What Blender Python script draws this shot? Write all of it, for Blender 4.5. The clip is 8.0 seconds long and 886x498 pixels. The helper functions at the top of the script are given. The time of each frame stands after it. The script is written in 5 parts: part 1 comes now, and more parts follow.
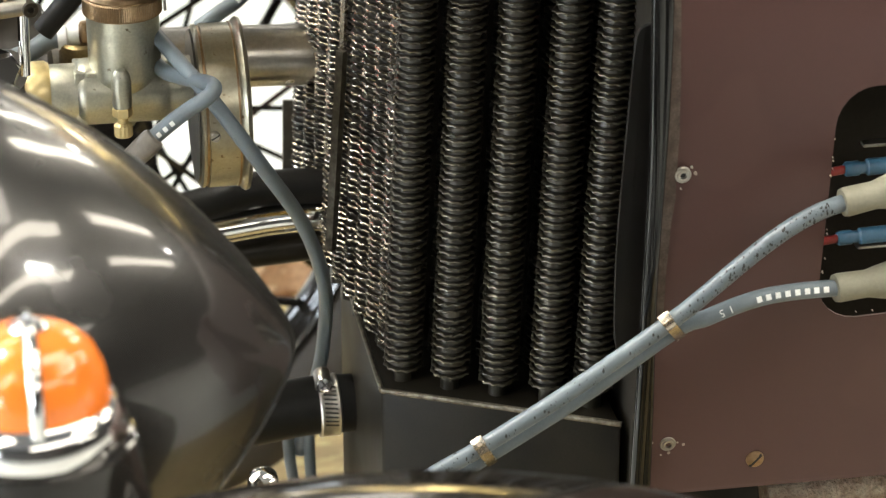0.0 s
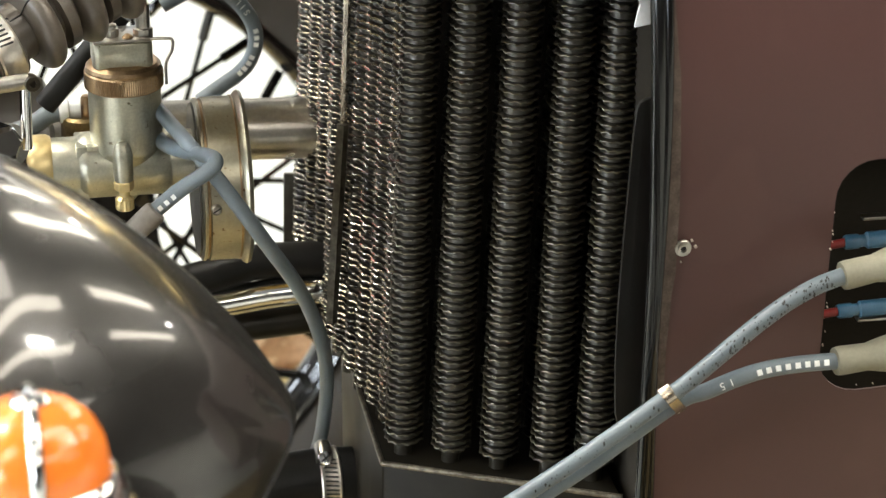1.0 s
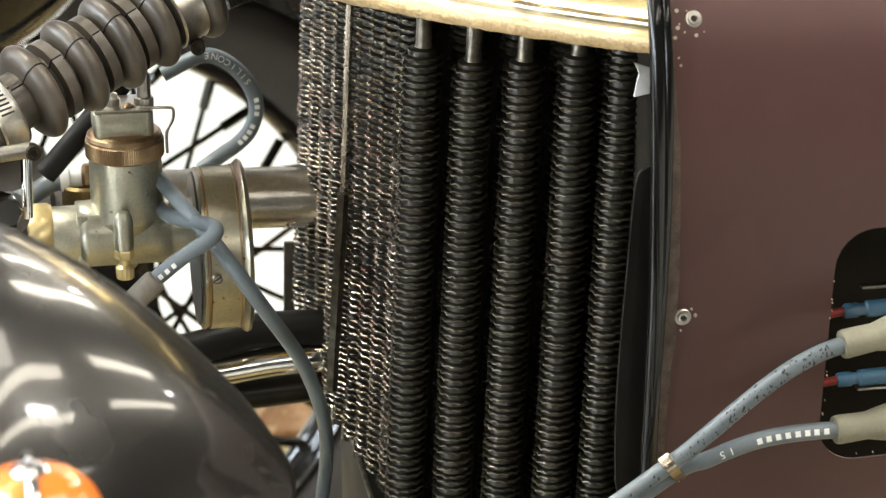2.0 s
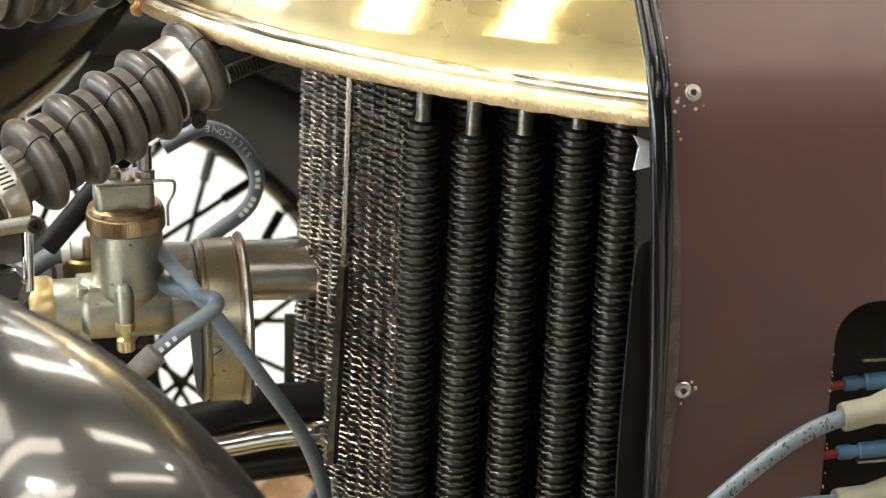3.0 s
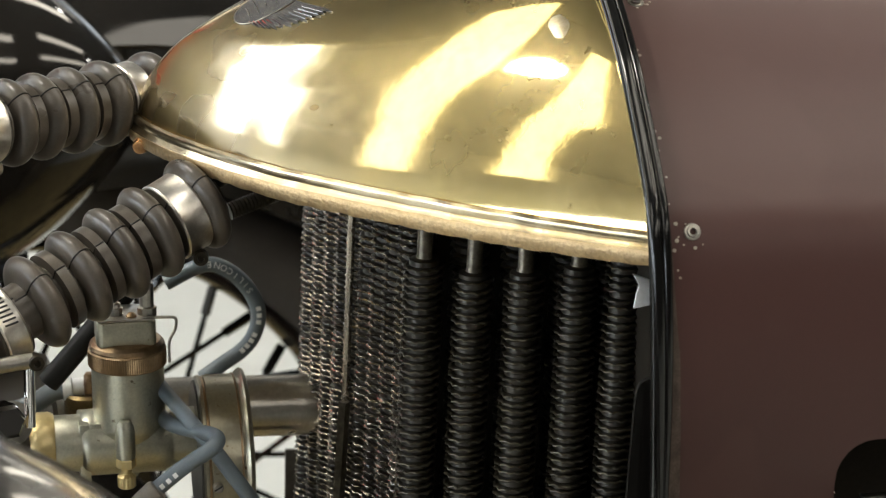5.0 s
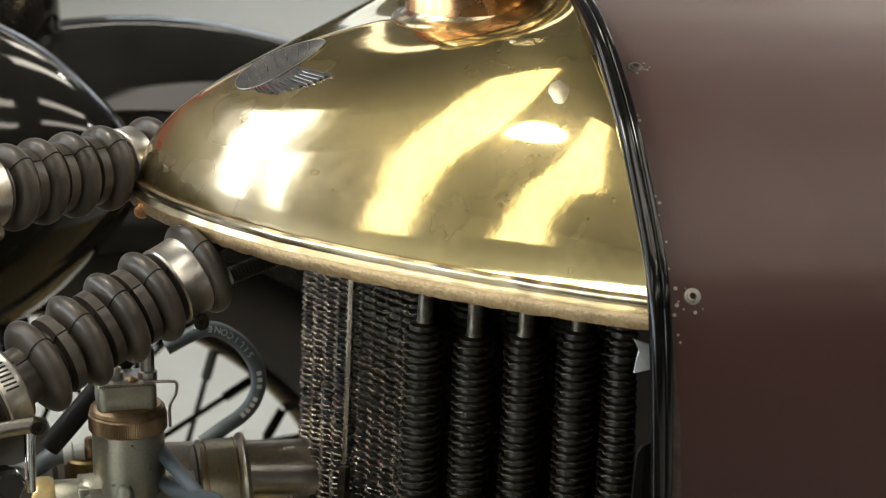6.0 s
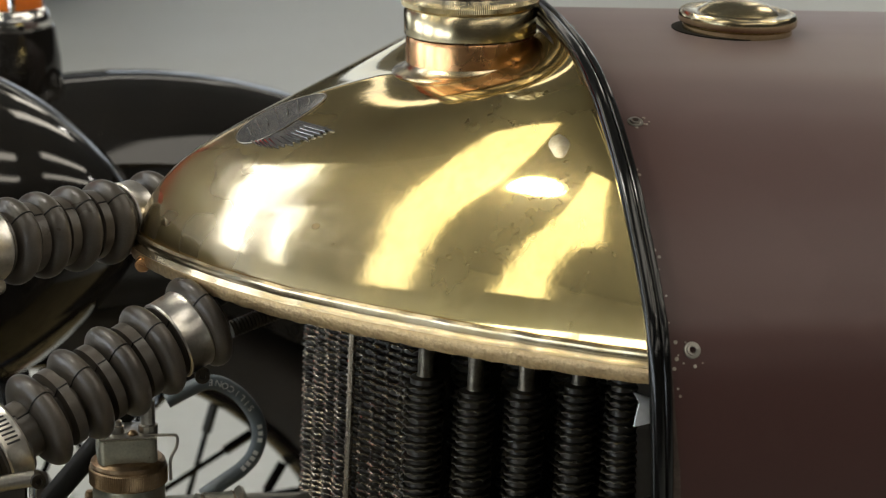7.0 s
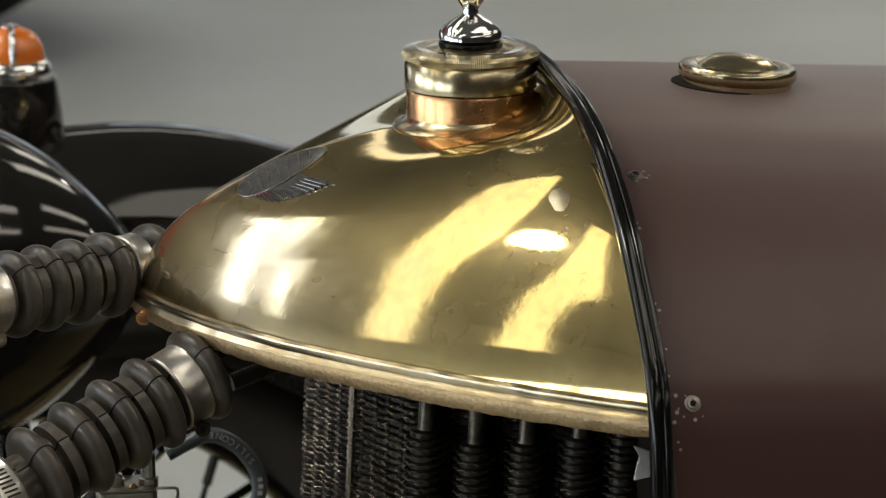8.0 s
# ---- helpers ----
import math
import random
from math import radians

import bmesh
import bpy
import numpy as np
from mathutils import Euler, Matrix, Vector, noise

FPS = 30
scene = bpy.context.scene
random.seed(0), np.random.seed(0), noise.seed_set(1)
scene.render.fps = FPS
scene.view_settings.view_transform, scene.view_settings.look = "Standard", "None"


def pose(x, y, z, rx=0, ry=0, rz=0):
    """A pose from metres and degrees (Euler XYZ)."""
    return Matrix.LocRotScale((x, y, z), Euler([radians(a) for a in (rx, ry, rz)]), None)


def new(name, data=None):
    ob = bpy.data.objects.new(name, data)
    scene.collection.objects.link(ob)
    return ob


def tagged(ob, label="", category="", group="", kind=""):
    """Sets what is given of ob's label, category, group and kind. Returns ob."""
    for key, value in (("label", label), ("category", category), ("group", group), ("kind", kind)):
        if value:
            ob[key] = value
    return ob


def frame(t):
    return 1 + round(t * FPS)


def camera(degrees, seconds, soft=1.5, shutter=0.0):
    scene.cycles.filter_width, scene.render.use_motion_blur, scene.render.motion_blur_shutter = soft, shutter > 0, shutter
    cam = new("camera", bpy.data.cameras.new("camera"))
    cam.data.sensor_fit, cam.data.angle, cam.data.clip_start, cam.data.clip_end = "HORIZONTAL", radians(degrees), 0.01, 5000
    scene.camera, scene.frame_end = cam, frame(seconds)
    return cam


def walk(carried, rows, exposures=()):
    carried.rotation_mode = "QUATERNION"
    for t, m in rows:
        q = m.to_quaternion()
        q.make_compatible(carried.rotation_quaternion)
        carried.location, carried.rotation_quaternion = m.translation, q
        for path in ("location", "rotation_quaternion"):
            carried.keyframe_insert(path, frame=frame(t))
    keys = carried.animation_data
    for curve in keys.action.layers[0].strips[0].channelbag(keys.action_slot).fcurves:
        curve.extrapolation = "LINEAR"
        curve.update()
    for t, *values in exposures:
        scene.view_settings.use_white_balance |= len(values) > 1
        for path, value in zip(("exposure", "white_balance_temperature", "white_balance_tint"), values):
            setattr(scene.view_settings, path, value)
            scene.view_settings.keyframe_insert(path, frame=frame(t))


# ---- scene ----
from mathutils.geometry import tessellate_polygon

# World: x runs to the rear of the car, y to its far side, z up; the car's centreline is y = 0.
cam = camera(18.19, 8.0, soft=1.15)
cam.data.dof.use_dof, cam.data.dof.focus_distance, cam.data.dof.aperture_fstop = True, 1.42, 16.0
EYE = (-0.3111, -1.4514, 1.1820)
# seconds, yaw, pitch, roll, metres up, metres back
ROWS = [
    (0.0, -10.000, -24.337, -0.008, 0.0000, 0.0000),
    (0.5, -9.985, -23.538, -0.024, 0.0010, 0.0011),
    (1.0, -9.985, -22.873, -0.030, 0.0021, 0.0018),
    (1.5, -9.986, -22.204, -0.029, 0.0028, 0.0025),
    (3.0, -9.978, -20.023, -0.031, 0.0055, 0.0051),
    (3.5, -9.971, -19.381, -0.026, 0.0075, 0.0057),
    (4.0, -9.967, -18.666, -0.011, 0.0086, 0.0073),
    (4.5, -9.965, -18.056, -0.005, 0.0108, 0.0077),
    (6.0, -9.954, -16.055, 0.016, 0.0128, 0.0106),
    (6.5, -9.946, -15.526, 0.021, 0.0140, 0.0127),
    (7.0, -9.944, -14.966, 0.034, 0.0143, 0.0137),
    (7.5, -9.943, -14.451, 0.042, 0.0144, 0.0139),
    (8.0, -9.935, -13.900, 0.051, 0.0157, 0.0156),
]
BACK = (math.sin(radians(10)), math.cos(radians(10)))
EXPOSURES = [(0.0, 1.38), (3.0, 1.22), (4.0, 0.85), (5.0, 0.35), (6.0, -0.05), (7.0, -0.42), (8.0, -0.69)]
walk(cam, [(t, pose(EYE[0] - b * BACK[0], EYE[1] - b * BACK[1], EYE[2] + u, 90 + pitch, 0, yaw) @ pose(0, 0, 0, 0, 0, roll))
           for t, yaw, pitch, roll, u, b in ROWS], EXPOSURES)

# ---- light ----
world = bpy.data.worlds.new("world")
scene.world = world
world.use_nodes = True
world.node_tree.nodes["Background"].inputs[0].default_value = (0.75, 0.85, 1.0, 1)
world.node_tree.nodes["Background"].inputs[1].default_value = 0.6

PANEL_GLOW, SPOT_GLOW, WINDOW_GLOW = 14.0, 60.0, 8.0

# ---- materials ----


def material(name, base, other=None, rough=0.4, metal=0.0, scale=30.0, fine=400.0, bump=0.0, depth=0.001, vary=0.08,
             coat=0.0, coat_rough=0.06, glow=0.0, random_shade=0.0, low=0.35, high=0.7, stretch=None, spots=None, spec=0.5):
    """A surface of two colours mixed by a coarse noise, with fine grain in colour, gloss and relief."""
    m = bpy.data.materials.new(name)
    m.use_nodes = True
    nt = m.node_tree
    n, l = nt.nodes, nt.links
    p = n["Principled BSDF"]
    other = other or base
    tc = n.new("ShaderNodeTexCoord")
    src = tc.outputs["Object"]
    if stretch:
        mp = n.new("ShaderNodeMapping")
        mp.inputs["Scale"].default_value = stretch
        l.new(src, mp.inputs[0])
        src = mp.outputs[0]
    big = n.new("ShaderNodeTexNoise")
    big.inputs["Scale"].default_value = scale
    big.inputs["Detail"].default_value = 5
    l.new(src, big.inputs["Vector"])
    ramp = n.new("ShaderNodeValToRGB")
    ramp.color_ramp.elements[0].position, ramp.color_ramp.elements[1].position = low, high
    ramp.color_ramp.elements[0].color, ramp.color_ramp.elements[1].color = (*base, 1), (*other, 1)
    l.new(big.outputs["Fac"], ramp.inputs[0])
    small = n.new("ShaderNodeTexNoise")
    small.inputs["Scale"].default_value = fine
    small.inputs["Detail"].default_value = 3
    l.new(src, small.inputs["Vector"])
    hsv = n.new("ShaderNodeHueSaturation")
    mr = n.new("ShaderNodeMapRange")
    mr.inputs["To Min"].default_value, mr.inputs["To Max"].default_value = 1 - 2 * vary, 1 + 2 * vary
    l.new(small.outputs["Fac"], mr.inputs["Value"])
    value = mr.outputs[0]
    if random_shade:
        info = n.new("ShaderNodeObjectInfo")
        rr = n.new("ShaderNodeMapRange")
        rr.inputs["To Min"].default_value, rr.inputs["To Max"].default_value = 1 - random_shade, 1 + random_shade
        l.new(info.outputs["Random"], rr.inputs["Value"])
        mul = n.new("ShaderNodeMath")
        mul.operation = "MULTIPLY"
        l.new(value, mul.inputs[0])
        l.new(rr.outputs[0], mul.inputs[1])
        value = mul.outputs[0]
    l.new(value, hsv.inputs["Value"])
    l.new(ramp.outputs[0], hsv.inputs["Color"])
    colour = hsv.outputs[0]
    if spots:
        tint, size, amount = spots
        sp = n.new("ShaderNodeTexNoise")
        sp.inputs["Scale"].default_value = size
        sp.inputs["Detail"].default_value = 2
        l.new(src, sp.inputs["Vector"])
        cut = n.new("ShaderNodeMapRange")
        cut.inputs["From Min"].default_value, cut.inputs["From Max"].default_value = amount, amount + 0.06
        l.new(sp.outputs["Fac"], cut.inputs["Value"])
        mix = n.new("ShaderNodeMix")
        mix.data_type = "RGBA"
        l.new(cut.outputs[0], mix.inputs["Factor"])
        l.new(colour, mix.inputs["A"])
        mix.inputs["B"].default_value = (*tint, 1)
        colour = mix.outputs["Result"]
    l.new(colour, p.inputs["Base Color"])
    ro = n.new("ShaderNodeMapRange")
    ro.inputs["To Min"].default_value, ro.inputs["To Max"].default_value = rough * 0.75, min(1, rough * 1.25)
    l.new(big.outputs["Fac"], ro.inputs["Value"])
    l.new(ro.outputs[0], p.inputs["Roughness"])
    p.inputs["Metallic"].default_value = metal
    p.inputs["Specular IOR Level"].default_value = spec
    p.inputs["Coat Weight"].default_value = coat
    p.inputs["Coat Roughness"].default_value = coat_rough
    if bump:
        b = n.new("ShaderNodeBump")
        b.inputs["Strength"].default_value = bump
        b.inputs["Distance"].default_value = depth
        l.new(small.outputs["Fac"], b.inputs["Height"])
        l.new(b.outputs[0], p.inputs["Normal"])
    if glow:
        p.inputs["Emission Color"].default_value = (*base, 1)
        p.inputs["Emission Strength"].default_value = glow
    return m


BRASS = material("polished_brass", (0.66, 0.510, 0.200), (0.45, 0.352, 0.165), rough=0.06, metal=1.0, scale=21, fine=150, bump=0.055, depth=0.0004, vary=0.13, low=0.22, high=0.80)


def hazed(m, colour, rough, share):
    """Gives a polished metal the wide haze of fine scratches."""
    n, l = m.node_tree.nodes, m.node_tree.links
    haze = n.new("ShaderNodeBsdfAnisotropic")
    haze.inputs["Color"].default_value = (*colour, 1)
    haze.inputs["Roughness"].default_value = rough
    mix = n.new("ShaderNodeMixShader")
    tc, tarnish, amount = n.new("ShaderNodeTexCoord"), n.new("ShaderNodeTexNoise"), n.new("ShaderNodeMapRange")
    tarnish.inputs["Scale"].default_value, tarnish.inputs["Detail"].default_value = 17, 2.5
    amount.inputs["From Min"].default_value, amount.inputs["From Max"].default_value = 0.1, 0.9
    amount.inputs["To Min"].default_value, amount.inputs["To Max"].default_value = share * 0.3, share * 1.9
    l.new(tc.outputs["Object"], tarnish.inputs["Vector"])
    l.new(tarnish.outputs["Fac"], amount.inputs["Value"])
    l.new(amount.outputs[0], mix.inputs[0])
    l.new(n["Principled BSDF"].outputs[0], mix.inputs[1])
    l.new(haze.outputs[0], mix.inputs[2])
    l.new(mix.outputs[0], n["Material Output"].inputs[0])


hazed(BRASS, (0.72, 0.57, 0.27), 0.36, 0.15)


def silvered(m, start, end, colour):
    """Mixes in a paler, silvery tone between two places along the car."""
    n, l = m.node_tree.nodes, m.node_tree.links
    tc, split, patch, add, span, mix = [n.new("ShaderNode" + k) for k in ("TexCoord", "SeparateXYZ", "TexNoise", "Math", "MapRange", "Mix")]
    patch.inputs["Scale"].default_value = 22
    l.new(tc.outputs["Object"], split.inputs[0])
    l.new(tc.outputs["Object"], patch.inputs["Vector"])
    add.operation = "MULTIPLY_ADD"
    add.inputs[1].default_value = 0.10
    l.new(patch.outputs["Fac"], add.inputs[0])
    l.new(split.outputs["X"], add.inputs[2])
    span.inputs["From Min"].default_value, span.inputs["From Max"].default_value = start + 0.05, end + 0.05
    l.new(add.outputs[0], span.inputs["Value"])
    mix.data_type = "RGBA"
    base = n["Principled BSDF"].inputs["Base Color"]
    l.new(span.outputs[0], mix.inputs["Factor"])
    l.new(base.links[0].from_socket, mix.inputs["A"])
    mix.inputs["B"].default_value = (*colour, 1)
    l.new(mix.outputs["Result"], base)
    # the silvery part is rougher and spotted, so less of a mirror
    grey, spot, blur = n.new("ShaderNodeMix"), n.new("ShaderNodeTexNoise"), n.new("ShaderNodeMapRange")
    spot.inputs["Scale"].default_value, spot.inputs["Detail"].default_value = 70, 4
    l.new(tc.outputs["Object"], spot.inputs["Vector"])
    blur.inputs["From Min"].default_value, blur.inputs["From Max"].default_value = 0.3, 0.7
    blur.inputs["To Min"].default_value, blur.inputs["To Max"].default_value = 0.07, 0.16
    l.new(spot.outputs["Fac"], blur.inputs["Value"])
    gloss = n["Principled BSDF"].inputs["Roughness"]
    l.new(span.outputs[0], grey.inputs["Factor"])
    l.new(gloss.links[0].from_socket, grey.inputs["A"])
    l.new(blur.outputs[0], grey.inputs["B"])
    l.new(grey.outputs["Result"], gloss)


silvered(BRASS, -0.088, -0.168, (0.39, 0.335, 0.25))
RIM_BRASS = material("worn_brass_rim", (0.40, 0.285, 0.15), (0.47, 0.35, 0.20), rough=0.40, metal=1.0, scale=60, fine=520, vary=0.20, bump=0.6, depth=0.0008, spots=((0.36, 0.26, 0.15), 330, 0.60))
COPPER = material("copper_neck", (0.80, 0.44, 0.20), (0.68, 0.37, 0.17), rough=0.27, metal=1.0, scale=60, fine=300)
COLLAR = material("soldered_collar", (0.60, 0.52, 0.38), (0.48, 0.38, 0.22), rough=0.24, metal=1.0, scale=60, fine=500, vary=0.12, bump=0.1, depth=0.0005)
CAP_BRASS = material("dull_brass_cap", (0.68, 0.58, 0.38), (0.56, 0.46, 0.26), rough=0.21, metal=1.0, scale=90, fine=500, vary=0.12)
CHROME = material("chrome", (0.80, 0.79, 0.77), (0.70, 0.69, 0.67), rough=0.09, metal=1.0, scale=40, fine=300, vary=0.03)
STEEL = material("steel", (0.50, 0.48, 0.44), (0.36, 0.34, 0.30), rough=0.30, metal=1.0, scale=70, fine=500, vary=0.12)
BAND = material("scuffed_clamp_steel", (0.74, 0.71, 0.66), (0.60, 0.56, 0.50), rough=0.34, metal=1.0, scale=80, fine=500, vary=0.10, bump=0.1, depth=0.0004)
CARB = material("dull_zinc_casting", (0.56, 0.55, 0.45), (0.41, 0.40, 0.32), rough=0.36, metal=0.85, scale=45, fine=700, vary=0.12, bump=0.15, depth=0.0004, spots=((0.17, 0.15, 0.105), 230, 0.69))
CARB_BRASS = material("aged_brass", (0.40, 0.28, 0.165), (0.27, 0.185, 0.11), rough=0.36, metal=1.0, scale=90, fine=600, vary=0.14)
FILTER = material("aged_plated_tin", (0.44, 0.42, 0.33), (0.34, 0.31, 0.23), rough=0.33, metal=0.9, scale=30, fine=500, vary=0.10, spots=((0.16, 0.11, 0.06), 210, 0.68))
GLOSS = material("gloss_black_enamel", (0.010, 0.009, 0.008), (0.016, 0.014, 0.012), rough=0.07, scale=20, fine=300, bump=0.01, depth=0.0003)
DUSTY = material("dusty_black_enamel", (0.014, 0.013, 0.0125), (0.021, 0.0195, 0.018), rough=0.26, scale=20, fine=300, coat=0.7, coat_rough=0.06, bump=0.01, depth=0.0005)
PAINT = material("black_tank_paint", (0.012, 0.010, 0.007), (0.024, 0.019, 0.012), rough=0.30, spec=0.22, scale=25, fine=900, vary=0.15, bump=0.15, depth=0.0003)
TANK_PAINT = material("satin_black_tank_paint", (0.012, 0.0105, 0.008), (0.020, 0.017, 0.012), rough=0.42, spec=0.14, scale=25, fine=900, vary=0.15, bump=0.15, depth=0.0003)
CORE = material("black_gill_paint", (0.017, 0.0150, 0.0105), (0.036, 0.031, 0.021), rough=0.34, metal=0.1, scale=90, fine=900, vary=0.25, bump=0.3, depth=0.0004, random_shade=0.3, coat=0.4, coat_rough=0.2)
# Lighter copy of EDGE: the front row's glints are put into its colour.
FRONT_EDGE = material("gill_edge_glint", (0.062, 0.062, 0.060), (0.74, 0.66, 0.54), rough=0.13, metal=0.9, scale=70, fine=900, vary=0.3, bump=0.2, depth=0.0003, low=0.36, high=0.60)
EDGE = material("worn_gill_edge", (0.047, 0.044, 0.031), (0.115, 0.105, 0.073), rough=0.29, metal=0.6, scale=120, fine=900, vary=0.3, bump=0.25, depth=0.0003, random_shade=0.3, coat=0.5, coat_rough=0.14)
CUP_BRASS = material("tarnished_cup_brass", (0.34, 0.25, 0.12), (0.22, 0.16, 0.08), rough=0.38, metal=0.9, scale=120, fine=600, vary=0.2, bump=0.3, depth=0.0005)
BUTTER = material("yellowed_brass", (0.72, 0.58, 0.30), (0.58, 0.45, 0.20), rough=0.32, metal=0.5, scale=60, fine=400)
TUBE = material("bare_tube_metal", (0.085, 0.075, 0.056), (0.22, 0.195, 0.15), rough=0.38, metal=0.6, scale=200, fine=600, vary=0.3, bump=0.2, depth=0.0005)
CLIP = material("tinned_clip_metal", (0.52, 0.46, 0.38), (0.36, 0.31, 0.25), rough=0.26, metal=0.9, scale=200, fine=700, vary=0.15)
# Near-white, no mirror: the bracket's bright reflections are put into the colour.
PALE = material("pale_shine_metal", (0.80, 0.82, 0.82), (0.72, 0.74, 0.75), rough=0.38, metal=0.0, scale=60, fine=300)
RUBBER = material("grey_black_rubber", (0.060, 0.051, 0.042), (0.095, 0.081, 0.066), rough=0.30, scale=40, fine=900, vary=0.12, bump=0.15, depth=0.0004)
HOSE = material("black_hose_rubber", (0.007, 0.0067, 0.0063), (0.012, 0.0115, 0.0105), rough=0.45, spec=0.22, scale=60, fine=900)
TYRE = material("tyre_rubber", (0.036, 0.032, 0.028), (0.048, 0.043, 0.038), rough=0.7, scale=30, fine=300, bump=0.2)
MAROON = material("maroon_paint", (0.045, 0.0070, 0.0040), (0.039, 0.0060, 0.0035), rough=0.52, scale=5, fine=500, vary=0.05, coat=0.30, coat_rough=0.34, spec=0.22, bump=0.03, depth=0.0004, spots=((0.047, 0.0100, 0.0066), 16, 0.57))
MAROON.node_tree.nodes["Principled BSDF"].inputs["Sheen Weight"].default_value = 0.37
MAROON.node_tree.nodes["Principled BSDF"].inputs["Sheen Roughness"].default_value = 0.6
MAROON.node_tree.nodes["Principled BSDF"].inputs["Sheen Tint"].default_value = (1.0, 0.88, 0.85, 1)
BARE = material("bare_edge_metal", (0.060, 0.040, 0.032), (0.115, 0.090, 0.072), rough=0.5, metal=0.3, scale=150, fine=900, vary=0.3)
CHIP = material("chipped_primer", (0.42, 0.38, 0.32), (0.30, 0.25, 0.20), rough=0.6, scale=300, fine=900)
BEAD = material("black_rubber_bead", (0.004, 0.004, 0.004), (0.007, 0.007, 0.0065), rough=0.13, spec=0.4, scale=60, fine=500, vary=0.1)
CABLE = material("grey_blue_silicone", (0.125, 0.155, 0.18), (0.165, 0.20, 0.225), rough=0.38, scale=40, fine=900, vary=0.06)
BOOT = material("grey_rubber_boot", (0.22, 0.21, 0.16), (0.27, 0.26, 0.20), rough=0.6, scale=60, fine=600)
SLEEVE = material("grey_brown_rubber_sleeve", (0.13, 0.115, 0.095), (0.18, 0.16, 0.135), rough=0.34, scale=80, fine=500, vary=0.12)
PLATE = material("scuffed_grey_plate", (0.085, 0.078, 0.066), (0.13, 0.12, 0.10), rough=0.5, metal=0.2, scale=60, fine=400, vary=0.2)
BLUE = material("blue_crimp_plastic", (0.035, 0.10, 0.17), (0.045, 0.125, 0.21), rough=0.35, scale=80)
BANNER = material("red_banner_cloth", (0.72, 0.040, 0.025), (0.66, 0.035, 0.022), rough=0.7, scale=3, fine=60, vary=0.06)
RED = material("red_wire", (0.17, 0.014, 0.011), rough=0.4)
WHITE_INK = material("white_print", (0.86, 0.88, 0.88), rough=0.5)
# Oil specks; also slots and nut holes, whose shade is painted black.
DARK_MARK = material("black_specks_and_slots", (0.02, 0.02, 0.02), rough=0.5)
AMBER = material("amber_plastic", (0.88, 0.23, 0.030), (0.80, 0.18, 0.02), rough=0.18, scale=50, coat=0.4)
# Near-black for sheets that stand in for shade, lifted slightly for lens glare.
DARK = material("painted_shade", (0.024, 0.021, 0.017), rough=0.9, spec=0.1)
FLOOR = material("light_floor_paint", (0.66, 0.68, 0.66), (0.58, 0.60, 0.58), rough=0.48, scale=0.9, fine=40, vary=0.04, bump=0.05, depth=0.002, spots=((0.33, 0.32, 0.29), 2.2, 0.70))
# Unseen walls, kept pale to throw light on the bonnet's top.
WALL = material("pale_grey_wall", (0.60, 0.61, 0.62), (0.55, 0.56, 0.57), rough=0.8, scale=0.6, fine=20, vary=0.03)
DARK_WALL = material("dark_unseen_wall", (0.045, 0.042, 0.040), (0.035, 0.033, 0.031), rough=0.7, scale=0.6, fine=20)
ROOF = material("cool_grey_ceiling", (0.20, 0.203, 0.21), (0.175, 0.178, 0.185), rough=0.8, scale=0.6, fine=20)
BOARD = material("stained_board", (0.40, 0.30, 0.13), (0.22, 0.155, 0.07), rough=0.6, scale=9, fine=60, vary=0.2, stretch=(1, 3, 1), spots=((0.52, 0.44, 0.20), 38, 0.56))
RUST = material("rusty_block", (0.58, 0.40, 0.26), (0.24, 0.10, 0.045), rough=0.8, scale=22, fine=200, vary=0.25, bump=0.6, depth=0.004, spots=((0.74, 0.58, 0.42), 60, 0.56))
WRAP = material("flaking_pipe_lagging", (0.20, 0.13, 0.09), (0.42, 0.36, 0.28), rough=0.75, scale=90, fine=400, vary=0.3, bump=0.9, depth=0.003)
SOLDER = material("dull_solder", (0.56, 0.50, 0.36), (0.48, 0.41, 0.26), rough=0.42, metal=1.0, scale=200, fine=900, vary=0.1)
ENAMEL = material("worn_badge_metal", (0.10, 0.10, 0.105), (0.19, 0.18, 0.165), rough=0.24, metal=0.6, scale=160, fine=700, vary=0.2, coat=0.3)
PANEL = material("lit_diffuser", (1.0, 0.93, 0.82), rough=0.5, glow=PANEL_GLOW)
LAMP = material("lit_bulb", (1.0, 0.96, 0.88), rough=0.5, glow=SPOT_GLOW)
SOFT = material("lit_soft_diffuser", (1.0, 0.92, 0.77), rough=0.5, glow=PANEL_GLOW * 0.50)
WARM = material("lit_warm_diffuser", (1.0, 0.93, 0.73), rough=0.5, glow=PANEL_GLOW * 0.24)
DIM = material("lit_fill_diffuser", (1.0, 0.935, 0.82), rough=0.5, glow=PANEL_GLOW * 0.22)
COOL = material("lit_cool_diffuser", (0.93, 0.97, 1.0), rough=0.5, glow=PANEL_GLOW * 0.75)
DIM_DAY = material("dull_daylight_outside", (0.86, 0.93, 1.0), rough=0.5, glow=WINDOW_GLOW * 0.15)
DAY = material("daylight_outside", (0.86, 0.93, 1.0), rough=0.5, glow=WINDOW_GLOW)

